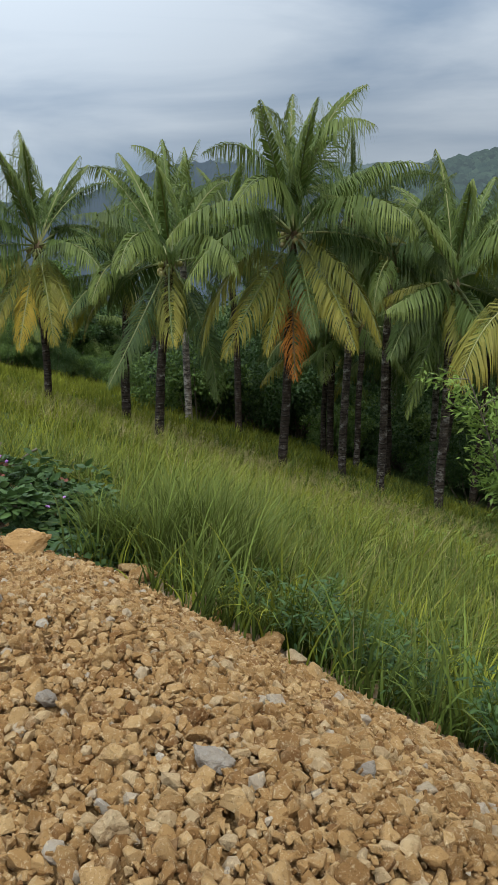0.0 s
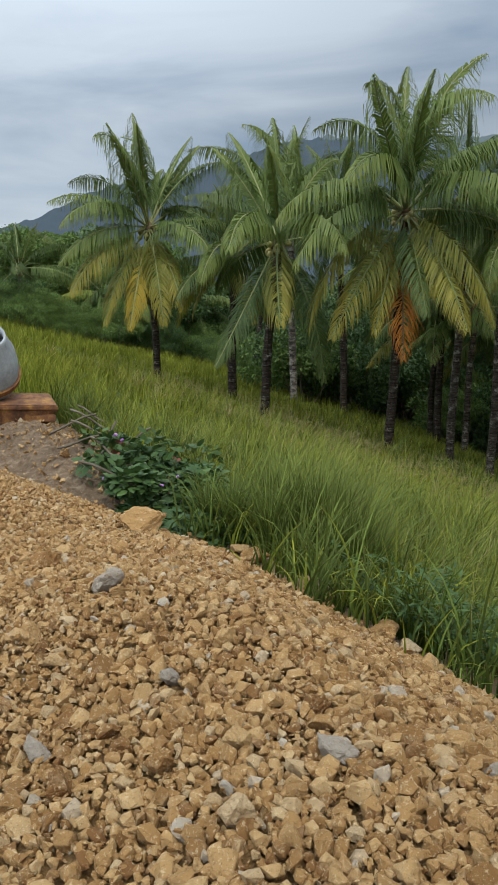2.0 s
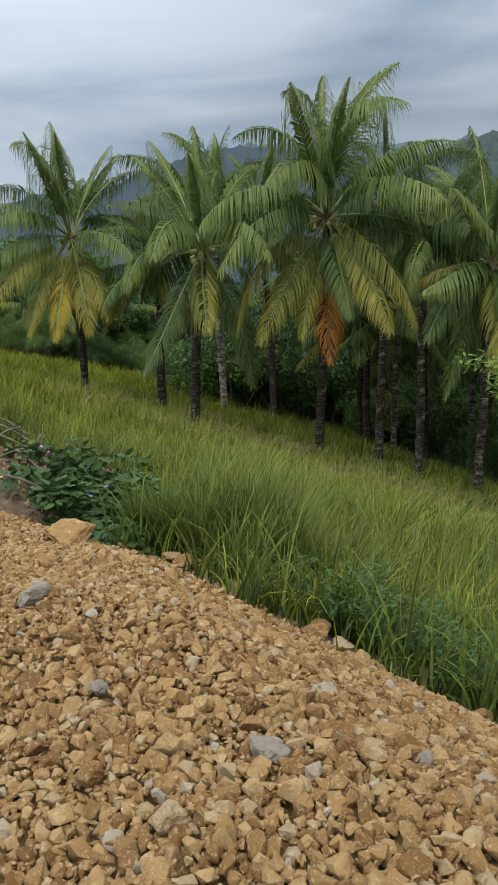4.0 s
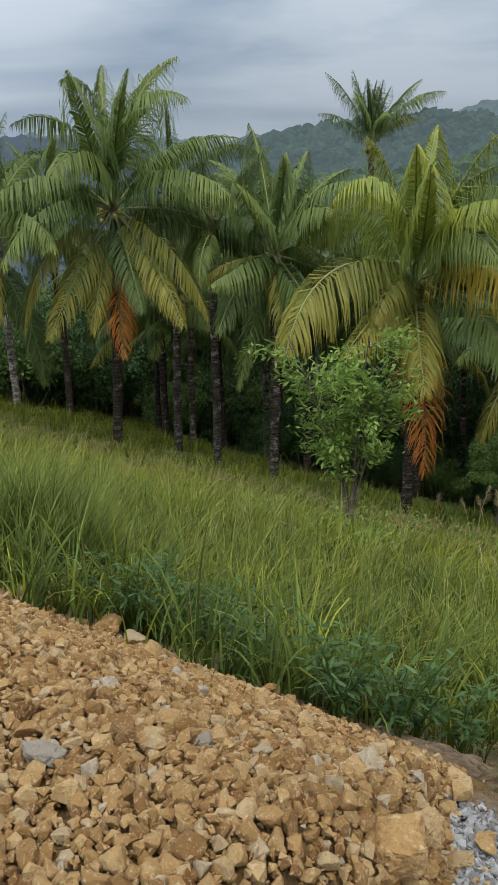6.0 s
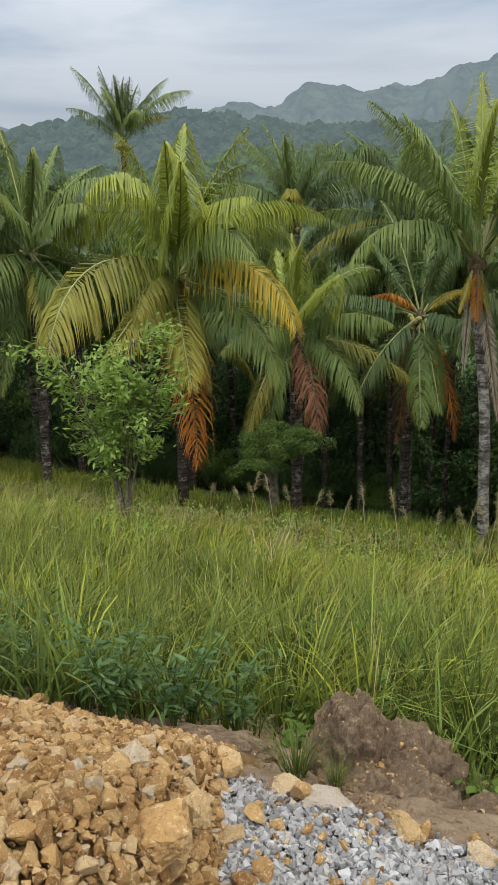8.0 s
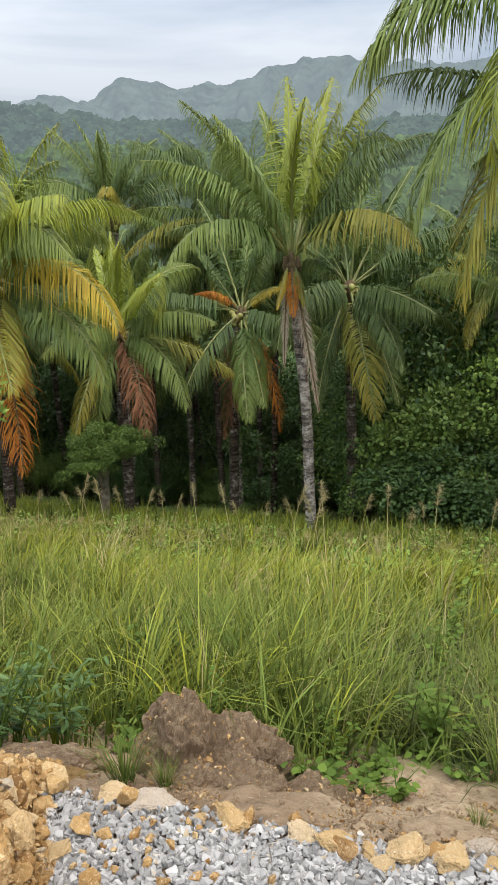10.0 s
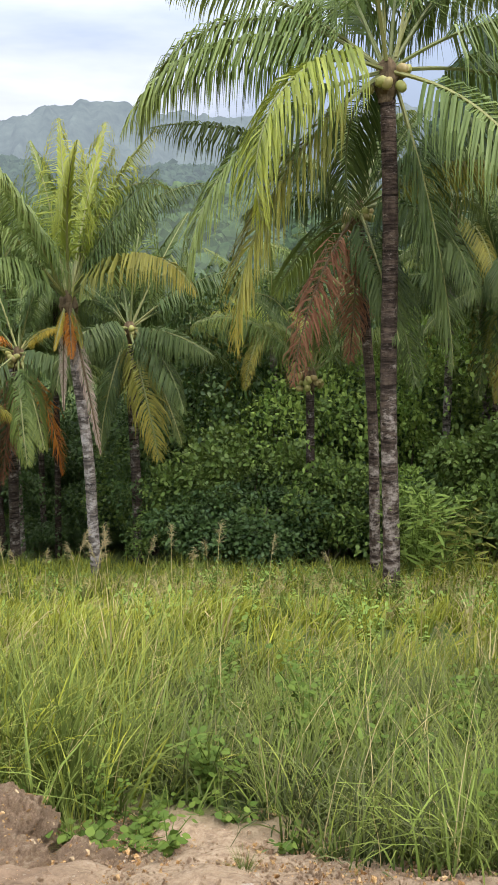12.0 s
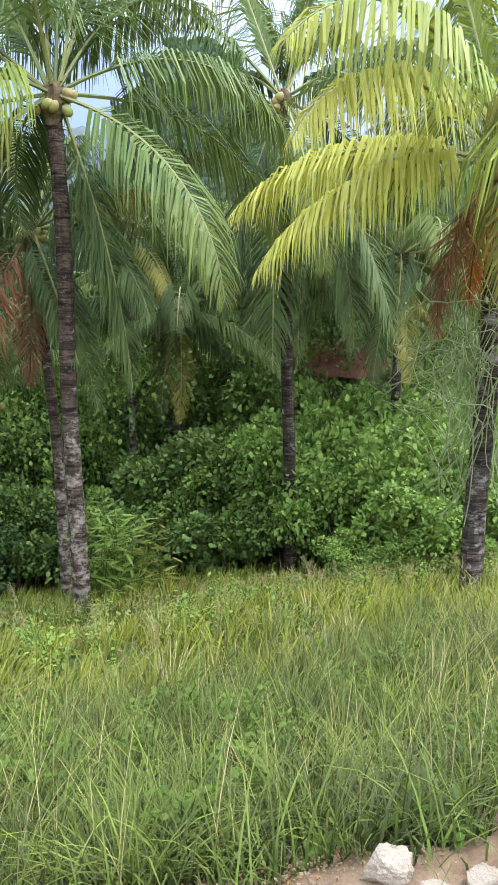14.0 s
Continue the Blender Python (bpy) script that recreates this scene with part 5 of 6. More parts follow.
def build_pile():
    rng = np.random.default_rng(21)
    heap = thing("rock_pile", "heap of broken tan limestone dumped on the roadside", "rock pile")
    a, b = np.linspace(-3.0, 0.45, 120), np.linspace(0.2, 7.6, 220)
    S, W = np.meshgrid(a, b, indexing="ij")
    X, Y = xy(S, W)
    Z = pile_z(X, Y) - 0.02 + 0.02 * rng.random(X.shape)
    n, m = S.shape
    i, j = np.meshgrid(np.arange(n - 1), np.arange(m - 1), indexing="ij")
    F = np.stack([i * m + j, (i + 1) * m + j, (i + 1) * m + j + 1, i * m + j + 1], -1).reshape(-1, 4)
    F = F[(Z.ravel()[F].max(axis=1) > -0.06)]
    part("crumb_bed", mesh_of("crumb_bed", np.stack([X, Y, Z], -1).reshape(-1, 3), F, FINES, True), heap, "fine ochre limestone crumbs")
    lumps = [broken_stone(rng, 16, 0.04) for _ in range(30)]
    fine = [broken_stone(rng, 15, 0.06, 2) for _ in range(30)]
    crumbs = [broken_stone(rng, 9) for _ in range(24)]
    meshes = [mesh_of("stone", v, f, STONE_BIG, False) for v, f in fine]
    blocks = [mesh_of("stone", *broken_stone(rng, 17, 0.06, 3), STONE_BIG, False) for _ in range(4)]
    greys = [mesh_of("stone", *broken_stone(rng, 17, 0.06, 3), GREY_STONE, False) for _ in range(3)]

    def spots(count, s0, s1, w0, w1, low=0.015):
        s, w = rng.uniform(s0, s1, count), w0 + (w1 - w0) * rng.random(count) ** 1.3
        x, y = xy(s, w)
        z = pile_z(x, y)
        ok = z > low
        return x[ok], y[ok], z[ok]

    # stones laid side by side, the largest first, so that none cuts into another
    cells = {}

    def lay(count, median, spread, smallest, largest, s0, s1, w0, w1, low, gap=0.80):
        x, y, z = spots(count, s0, s1, w0, w1, low)
        r = np.sort(np.clip(rng.lognormal(math.log(median), spread, len(x)), smallest, largest))[::-1]
        kept = []
        for k in range(len(x)):
            i, j = int(x[k] // 0.09), int(y[k] // 0.09)
            near = [q for a in (i - 1, i, i + 1) for b in (j - 1, j, j + 1) for q in cells.get((a, b), ())]
            if all((x[k] - q[0]) ** 2 + (y[k] - q[1]) ** 2 > (gap * (r[k] + q[2])) ** 2 for q in near):
                cells.setdefault((i, j), []).append((x[k], y[k], r[k]))
                kept.append(k)
        return x[kept], y[kept], z[kept], r[kept]

    for bx, by, br in HEAP_BLOCKS:
        cells.setdefault((int(bx // 0.09), int(by // 0.09)), []).append((bx, by, br))
    x, y, z, r = lay(900, 0.029, 0.28, 0.022, 0.064, -2.0, 0.02, 0.5, 4.6, 0.05)
    x, y, z, r = x[:285], y[:285], z[:285], r[:285]
    for k in range(len(x)):
        m = Matrix.LocRotScale((x[k], y[k], z[k] + r[k] * 0.26), Euler(rng.uniform(-0.6, 0.6, 3) * np.array([1, 1, 5.0])), (r[k],) * 3)
        part("stone", meshes[k % len(meshes)], heap, m=m)
    # a large block at the near end of the heap, with smaller ones by it
    for k, (bx, by, br) in enumerate(((0.98, 2.02, 0.105), (1.16, 2.24, 0.07), (1.02, 2.30, 0.06), (1.22, 2.08, 0.055))):
        bz = float(pile_z(bx, by))
        part("stone", blocks[k], heap, "large ochre block", Matrix.LocRotScale((bx, by, max(bz, 0.0) + br * 0.25), Euler((0.3, 0.5, bx * 9)), (br, br * 0.9, br * 1.05)))
    for k, (bx, by, br) in enumerate(HEAP_BLOCKS):
        grey = k % 3 == 0
        bz = float(pile_z(bx, by))
        part("stone", greys[k % 3] if grey else blocks[k % 4], heap, "pale grey crystalline stone" if grey else "large ochre block", Matrix.LocRotScale((bx, by, bz + br * 0.40), Euler((0.5, 0.2 + k, bx * 9)), (br, br, br)))
    x, y, z, r = lay(7000, 0.019, 0.25, 0.013, 0.034, -1.5, 0.05, 0.9, 2.4, 0.0, 0.55)
    v, f = scatter(rng, lumps, np.stack([x, y, np.maximum(z, 0) + r * rng.uniform(0.15, 0.55, len(x))], -1), r * 1.08)
    tagged(part("rubble", mesh_of("rubble", v, f, STONE, False), heap, "fist-sized limestone lumps"), kind="stuff")
    for count, median, spread, smallest, largest in ((5000, 0.0225, 0.18, 0.018, 0.032), (64000, 0.0140, 0.26, 0.009, 0.021)):
        x, y, z, r = lay(int(1.3 * count), median, spread, smallest, largest, -2.7, 0.28, 0.4, 7.0, 0.01, 0.66)
        v, f = scatter(rng, lumps, np.stack([x, y, z + r * rng.uniform(0.15, 0.55, len(x))], -1), r * 1.08)
        tagged(part("rubble", mesh_of("rubble", v, f, STONE, False), heap, "fist-sized limestone lumps"), kind="stuff")
    x, y, z = spots(80000, -2.6, 0.32, 0.4, 7.0, -0.01)
    r = np.clip(rng.lognormal(math.log(0.0098), 0.36, len(x)), 0.005, 0.020)
    v, f = scatter(rng, crumbs, np.stack([x, y, z + r * rng.uniform(0.0, 1.1, len(x))], -1), r)
    tagged(part("grit", mesh_of("grit", v, f, STONE, False), heap, "small limestone chips"), kind="stuff")


build_pile()


def build_gravel():
    rng = np.random.default_rng(22)
    n = 62000
    s, w = rng.uniform(-1.5, 0.06, n), rng.uniform(-1.3, 1.7, n)
    keep = (s < 0.02 - 0.35 * step(-w, 0.0, 1.3) + rng.normal(0, 0.03, n)) & (s > -1.25 + 0.15 * np.sin(3.1 * w) + rng.normal(0, 0.09, n)) & (w > -1.05 + 0.12 * np.sin(5 * s) + rng.normal(0, 0.10, n))
    s, w = s[keep], w[keep]
    x, y = xy(s, w)
    r = np.clip(rng.lognormal(math.log(0.0120), 0.28, len(x)), 0.006, 0.022)
    z = 0.004 + r * 0.35 + 0.006 * rng.random(len(x)) + np.maximum(0, ground_z(x, y))
    shapes = [broken_stone(rng, 10) for _ in range(30)]
    v, f = scatter(rng, shapes, np.stack([x, y, z], -1), r)
    ob = part("gravel", mesh_of("gravel", v, f, GRAVEL, False))
    tagged(ob, "crushed blue-grey gravel spread on the road", "gravel", kind="stuff")


build_gravel()


def build_edge_rocks():
    """Loose limestone rocks along the road's edge."""
    rng = np.random.default_rng(23)
    shapes = [mesh_of("rock", *broken_stone(rng, 26, 0.09, 3), PALE, False) for _ in range(8)]
    rocks = [(1.565, 2.26, 0.068, 0.55, 1), (1.50, 2.36, 0.05, 0.8, 0), (1.39, 2.55, 0.065, 0.9, 0), (1.32, 2.60, 0.055, 0.9, 0), (1.26, 2.26, 0.045, 0.7, 0), (1.62, 2.13, 0.03, 0.8, 0), (1.68, 2.06, 0.055, 0.8, 0), (1.73, 1.97, 0.03, 0.8, 0),
             (1.77, 1.89, 0.045, 0.8, 0), (1.815, 1.815, 0.05, 0.85, 0), (1.86, 1.73, 0.03, 0.8, 0), (1.915, 1.665, 0.06, 0.8, 0), (1.84, 1.68, 0.035, 0.7, 0), (1.985, 1.58, 0.055, 0.8, 0), (2.08, 1.56, 0.055, 1.1, 1), (2.04, 1.50, 0.03, 0.8, 0),
             (2.08, 1.44, 0.04, 0.8, 0), (2.12, 1.37, 0.045, 0.8, 1), (2.18, 1.33, 0.04, 0.7, 1), (2.30, 1.20, 0.045, 0.7, 0), (2.45, 0.95, 0.05, 0.7, 0), (2.52, 0.80, 0.04, 0.7, 0),
             (2.74, 0.45, 0.078, 1.15, 1), (2.67, 0.32, 0.058, 0.9, 1), (2.76, 0.20, 0.052, 1.0, 1), (2.88, 0.05, 0.06, 0.9, 1), (2.60, 0.55, 0.04, 0.8, 0)]
    rough = {0: shapes, 1: [mesh_of("rock", *broken_stone(rng, 24, 0.09, 3), WHITE, False) for _ in range(4)]}
    for k, (x, y, r, flat, white) in enumerate(rocks):
        r *= 0.95 if white else 1.05
        z = float(ground_z(x, y))
        ob = thing("rock", "whitish limestone rock lying at the road's edge" if white else "rough golden limestone rock lying at the road's edge", "rock", "edge rocks", (x, y, z + r * 0.42), mesh=rough[white][k % len(rough[white])])
        ob.rotation_euler = (rng.uniform(-0.4, 0.4), rng.uniform(-0.4, 0.4), rng.uniform(0, 6.28))
        ob.scale = (r * 1.15, r, r * flat)


build_edge_rocks()


def build_clod():
    """A heap of brown soil pushed up against the grass."""
    rng = np.random.default_rng(26)
    shapes = [broken_stone(rng, 9) for _ in range(12)]
    bm = bmesh.new()
    bmesh.ops.create_icosphere(bm, subdivisions=5, radius=1.0)
    for v in bm.verts:
        p = v.co.copy()
        k = noise.fractal(p * 1.5 + Vector((3, 1, 5)), 0.75, 2.2, 8) - 0.5 * abs(noise.noise(p * 3.0 + Vector((9, 2, 1)))) + 0.30 * noise.fractal(p * 7.0, 0.5, 2.2, 4)
        v.co = p * (1 + 0.28 * k)
    V = np.array([v.co[:] for v in bm.verts])
    F = np.array([[q.index for q in f.verts] for f in bm.faces])
    bm.free()
    me = mesh_of("soil_clod", V, F, CLOD, False)
    for x, y, z, sx, sy, sz, a in ((1.92, 2.66, -0.24, 0.17, 0.15, 0.27, 0.4), (1.98, 2.42, -0.31, 0.21, 0.18, 0.15, 1.0), (1.80, 2.50, -0.23, 0.14, 0.16, 0.10, 2.1), (2.12, 2.30, -0.36, 0.22, 0.15, 0.10, 0.2), (2.12, 2.62, -0.36, 0.22, 0.2, 0.2, 4.0), (1.42, 2.88, -0.20, 0.34, 0.14, 0.12, 2.4)):
        t = thing("soil_clod", "clod of crumbly brown soil with pebbles beside the road", "soil", "soil clods", (x, y, z))
        part("soil_body", me, t, m=Matrix.LocRotScale((0, 0, 0), Euler((0, 0, a)), (sx, sy, sz)))
        q = V[rng.integers(0, len(V), 460)] * np.array([sx, sy, sz])
        q = np.stack([q[:, 0] * math.cos(a) - q[:, 1] * math.sin(a), q[:, 0] * math.sin(a) + q[:, 1] * math.cos(a), q[:, 2]], -1)
        q = q[q[:, 2] > -0.02]
        v, f = scatter(rng, shapes, q, np.clip(rng.lognormal(math.log(0.0062), 0.5, len(q)), 0.003, 0.018))
        tagged(part("pebble_crust", mesh_of("pebble_crust", v, f, STONE, False), t, "tan pebbles stuck in the soil"), kind="stuff")


build_clod()


def build_bank_pebbles():
    """Pebbles and crumbs strewn over the bare soil, and chips of the heap spilt on the gravel."""
    rng = np.random.default_rng(25)
    n = 6000
    s, w = rng.uniform(-0.02, 1.15, n), rng.uniform(-1.4, 2.0, n)
    x, y = xy(s, w)
    r = np.clip(rng.lognormal(math.log(0.0052), 0.55, n), 0.0025, 0.018)
    shapes = [broken_stone(rng, 9) for _ in range(16)]
    z = ground_z(x, y) + r * 0.3 + 0.03
    v, f = scatter(rng, shapes, np.stack([x, y, z - 0.02], -1), r * 0.85)
    tagged(part("pebbles", mesh_of("pebbles", v, f, STONE, False)), "small tan pebbles strewn over the soil bank", "pebbles", kind="stuff")
    n = 9000
    s, w = rng.uniform(-0.02, 1.15, n), rng.uniform(-1.4, 2.3, n)
    x, y = xy(s, w)
    r = np.clip(rng.lognormal(math.log(0.0052), 0.5, n), 0.003, 0.018)
    v, f = scatter(rng, shapes, np.stack([x, y, ground_z(x, y) + 0.03 * rng.random(n)], -1), r)
    tagged(part("soil_crumbs", mesh_of("soil_crumbs", v, f, CRUMB, False)), "crumbs of brown soil on the bank", "soil", kind="stuff")
    n = 170
    w = 1.75 - np.abs(rng.normal(0, 0.55, n))
    s = -np.abs(rng.normal(0, 0.20, n)) * (0.4 + np.abs(w)) + 0.05
    x, y = xy(s, w)
    r = np.clip(rng.lognormal(math.log(0.017), 0.45, n), 0.007, 0.045)
    v, f = scatter(rng, [broken_stone(rng, 13, 0.05) for _ in range(16)], np.stack([x, y, np.maximum(0, ground_z(x, y)) + r * 0.5 + 0.012], -1), r)
    tagged(part("stone_chips", mesh_of("stone_chips", v, f, STONE, False)), "golden limestone chips spilt over the grey gravel", "stones", kind="stuff")


build_bank_pebbles()

# ---------------------------------------------------------------- smaller plants
def leaf_spray(rng, n, spread, height, leaf, wide, material, stems=6, name="leaves", upright=0.2):
    """Leaves along a few arching stems from one foot; returns the leaf mesh and the stem mesh."""
    out, P, A = [], [], []
    per = max(1, n // stems)
    for k in range(stems):
        a = rng.uniform(0, 6.28)
        e = np.array([math.cos(a) * spread * rng.uniform(0.3, 1), math.sin(a) * spread * rng.uniform(0.3, 1), height * rng.uniform(0.55, 1.0)])
        u = np.linspace(0, 1, 6)[:, None]
        L = e * np.concatenate([u ** 1.3, u ** 1.3, u ** 0.8], 1)
        out.append(tube(L, 0.004 * (1 - 0.6 * u[:, 0]) + 0.001, 4))
        v = rng.uniform(0.2, 1.0, per)
        p = np.stack([np.interp(v, u[:, 0], L[:, q]) for q in range(3)], -1)
        b = rng.uniform(0, 6.28, per)
        ax = np.stack([np.cos(b), np.sin(b), rng.normal(upright, 0.35, per)], -1)
        P.append(p + ax * leaf * 0.25)
        A.append(ax / np.linalg.norm(ax, axis=1)[:, None])
    p, ax = np.concatenate(P), np.concatenate(A)
    m = len(p)
    sd = np.cross(ax, rng.normal(0, 0.35, (m, 3)) + np.array([0, 0, 1.0]))
    sd /= np.linalg.norm(sd, axis=1)[:, None]
    nm = np.cross(sd, ax)
    l = leaf * rng.uniform(0.65, 1.2, m)[:, None]
    q = sd * l * wide
    V = np.stack([p, p + ax * l * 0.25 + q * 0.9 - nm * l * 0.02, p + ax * l * 0.62 + q * 0.85 - nm * l * 0.06, p + ax * l - nm * l * 0.14, p + ax * l * 0.62 - q * 0.85 - nm * l * 0.06, p + ax * l * 0.25 - q * 0.9 - nm * l * 0.02], 1).reshape(-1, 3)
    F = ((np.arange(m) * 6)[:, None, None] + np.array([[0, 1, 5], [1, 2, 4], [1, 4, 5], [2, 3, 4]])[None]).reshape(-1, 3)
    return mesh_of(name, V, F, material, False), mesh_of("stem", *join(out), LEAF["creeper"], True)


_rng = np.random.default_rng(61)
HERBS = [leaf_spray(_rng, 130, 0.28, 0.58, 0.075, 0.12, LEAF["dark"], 9) for _ in range(4)]
WEEDS = [leaf_spray(_rng, 90, 0.26, 0.45, 0.048, 0.36, LEAF["creeper"], 10) for _ in range(4)]
CREEP = [leaf_spray(_rng, 64, 0.30, 0.07, 0.060, 0.48, LEAF["creeper"], 9, upright=0.05) for _ in range(3)]


def place_plant(kind, lib, x, y, size, label, category, group, rng, z=None):
    z = float(ground_z(x, y)) if z is None else z
    leaves, stem = lib[int(rng.integers(0, len(lib)))]
    t = thing(kind, label, category, group, (x, y, z), turn=rng.uniform(0, 6.28), size=size)
    tagged(part("leaf_mass", leaves, t), kind="stuff")
    tagged(part("stem", stem, t), kind="stuff")
    return t


for _ in range(26):
    w = _rng.uniform(1.6, 3.4)
    s = 0.16 - 0.10 * (w - 1.4) + _rng.uniform(0.10, 0.8)
    place_plant("herb", HERBS, *xy(s, w), _rng.uniform(0.5, 0.8), "dark green narrow-leaved weed in the bank grass", "weed", "narrow-leaved weeds", _rng)
for _ in range(28):
    s, w = _rng.uniform(1.1, 3.0), _rng.uniform(-1.5, 2.0)
    x, y = xy(s, w)
    place_plant("weed", WEEDS, x, y, _rng.uniform(0.5, 0.95), "broad-leaved green weed among the grass", "weed", "broad-leaved weeds", _rng, float(ground_z(x, y)) + _rng.uniform(0.0, 0.08))
for _ in range(70):
    x, y = xy(_rng.uniform(0.5, 3.6), _rng.uniform(-4.0, 0.7))
    place_plant("weed", WEEDS, x, y, _rng.uniform(0.5, 0.85), "small leafy weed among the pale bank grass", "weed", "bank weeds", _rng)
RIDGE = [leaf_spray(_rng, 80, 0.26, 0.50, 0.055, 0.30, LEAF["mid"], 9) for _ in range(3)]
for _ in range(210):
    s, w = _rng.uniform(5.0, 11.0), _rng.uniform(-9, 9)
    x, y = xy(s, w)
    place_plant("weed", RIDGE, x, y, _rng.uniform(0.8, 1.25), "leafy weed rising over the grass below the palms", "weed", "slope weeds", _rng, float(ground_z(x, y)) - _rng.uniform(0.0, 0.15))
for x, y in ((2.62, 2.30), (2.72, 2.42), (2.85, 2.45), (2.70, 2.60), (2.60, 2.42), (2.78, 2.28), (2.52, 2.34), (2.35, 2.75), (2.25, 2.95), (3.0, 1.6), (3.05, 0.62), (2.95, 0.7)):
    place_plant("creeper", CREEP, x, y, _rng.uniform(0.42, 0.62), "round-leaved green creeper spreading over the soil bank", "creeper", "creepers", _rng)
TRIFOLIATE = [leaf_spray(_rng, 42, 0.20, 0.20, 0.056, 0.42, LEAF["creeper"], 9, upright=0.05) for _ in range(2)]
for x, y, k in ((3.02, 0.42, 0.7), (3.08, 0.28, 0.8), (2.95, 0.30, 0.6), (3.20, 0.38, 0.8)):
    place_plant("weed", TRIFOLIATE, x, y, k, "three-leaved weed beside the pale rocks", "weed", "three-leaved weeds", _rng)
for _ in range(24):
    s, w = _rng.uniform(0.75, 1.5), _rng.uniform(-1.3, 2.2)
    x, y = xy(s, w)
    place_plant("weed", TRIFOLIATE, x, y, _rng.uniform(0.45, 0.75), "three-leaved weed climbing through the bank grass", "weed", "three-leaved weeds", _rng)


def build_seed_haze():
    """Fine brownish seed heads that stand over the slope's grass."""
    rng = np.random.default_rng(63)
    n, m = 2400, 9
    s, w = 2.2 + 9.2 * rng.random(n) ** 0.8, rng.uniform(-11, 20, n)
    x, y = xy(s, w)
    h = (0.50 + 0.20 * rng.random(n)) * (1 - 0.5 * step(s, 4.5, 9.5))
    foot = np.stack([x, y, ground_z(x, y)], -1)
    lean = np.stack([rng.normal(0.16, 0.10, n), rng.normal(-0.05, 0.10, n), np.ones(n)], -1)
    head = foot + lean * h[:, None]
    side = rng.normal(size=(n, 3)) * np.array([1, 1, 0.1])
    side /= np.linalg.norm(side, axis=1)[:, None]
    wide = (0.0022 + 0.00055 * s)[:, None]
    stalk = np.stack([foot - side * wide, foot + side * wide, head], 1)
    grain = []
    for _ in range(m):
        a = head - lean * (h * rng.uniform(0.0, 0.24, n))[:, None]
        e = rng.normal(0, 0.032, (n, 3)) + np.array([0.012, 0, 0.018])
        q = np.cross(e, rng.normal(size=(n, 3)))
        q *= wide * 1.5 / (np.linalg.norm(q, axis=1)[:, None] + 1e-9)
        grain.append(np.stack([a, a + e * 0.6 + q, a + e * 1.3], 1))
    V = np.concatenate([stalk] + grain, 0).reshape(-1, 3)
    F = np.arange(len(V)).reshape(-1, 3)
    ob = part("seed_heads", mesh_of("seed_heads", V, F, LEAF["straw"], False))
    tagged(ob, "thin brownish grass seed heads over the slope", "grass", kind="stuff")


build_seed_haze()


def tuft_mesh(rng, n, height, width, key):
    """A tuft of arching blades round the origin, free of the ground's shape."""
    a = rng.uniform(0, 2 * np.pi, n)
    r = rng.uniform(0.0, 0.06, n)
    h = height * rng.uniform(0.6, 1.1, n)
    reach = h * rng.uniform(0.15, 0.75, n)
    d = np.stack([np.cos(a), np.sin(a), np.zeros(n)], -1)
    sd = np.stack([-np.sin(a), np.cos(a), np.zeros(n)], -1)
    rows, tips = [], []
    for t in np.linspace(0, 1, 6):
        c = d * (r + reach * t ** 1.7)[:, None]
        c[:, 2] = h * (t - 0.45 * t ** 2.4 * (reach / h))
        hw = sd * (width * (1 - t ** 1.8) * 0.5)
        rows += [c - hw, c + hw]
        tips += [t, t]
    V = np.stack(rows, 1).reshape(-1, 3)
    tri = []
    for k in range(5):
        q = 2 * k
        tri += [[q, q + 1, q + 3], [q, q + 3, q + 2]]
    F = ((np.arange(n) * 12)[:, None, None] + np.array(tri)[None]).reshape(-1, 3)
    return mesh_of("blade_mass", V, F, GRASS[key], False, np.tile(tips, n), np.full(len(V), 0.35))


TUFTS = [tuft_mesh(_rng, 90, 0.45, 0.008, "dark"), tuft_mesh(_rng, 150, 0.75, 0.013, "dark")]
for x, y, k, m in ((1.60, 2.50, 0.55, 0), (1.72, 2.46, 0.35, 0), (2.30, 2.45, 0.45, 0), (-0.14, 5.2, 1.0, 1), (0.05, 5.0, 0.9, 1), (-0.30, 5.45, 0.9, 1), (0.2, 4.7, 0.8, 1), (-0.45, 5.02, 0.7, 1), (-0.2, 4.85, 0.75, 1), (-0.62, 5.15, 0.6, 1), (-0.02, 5.25, 1.1, 1), (0.12, 5.08, 1.1, 1), (0.28, 4.92, 1.0, 1), (-0.12, 5.42, 1.1, 1), (0.02, 5.5, 1.15, 1), (0.22, 5.2, 1.1, 1), (0.36, 4.72, 0.9, 1), (2.35, 1.75, 0.25, 0)):
    t = thing("grass_tuft", "arching tuft of dark green grass at the bank", "grass tuft", "grass tufts", (x, y, float(ground_z(x, y)) - 0.02), turn=x * 7, size=k)
    tagged(part("blade_mass", TUFTS[m], t), kind="stuff")


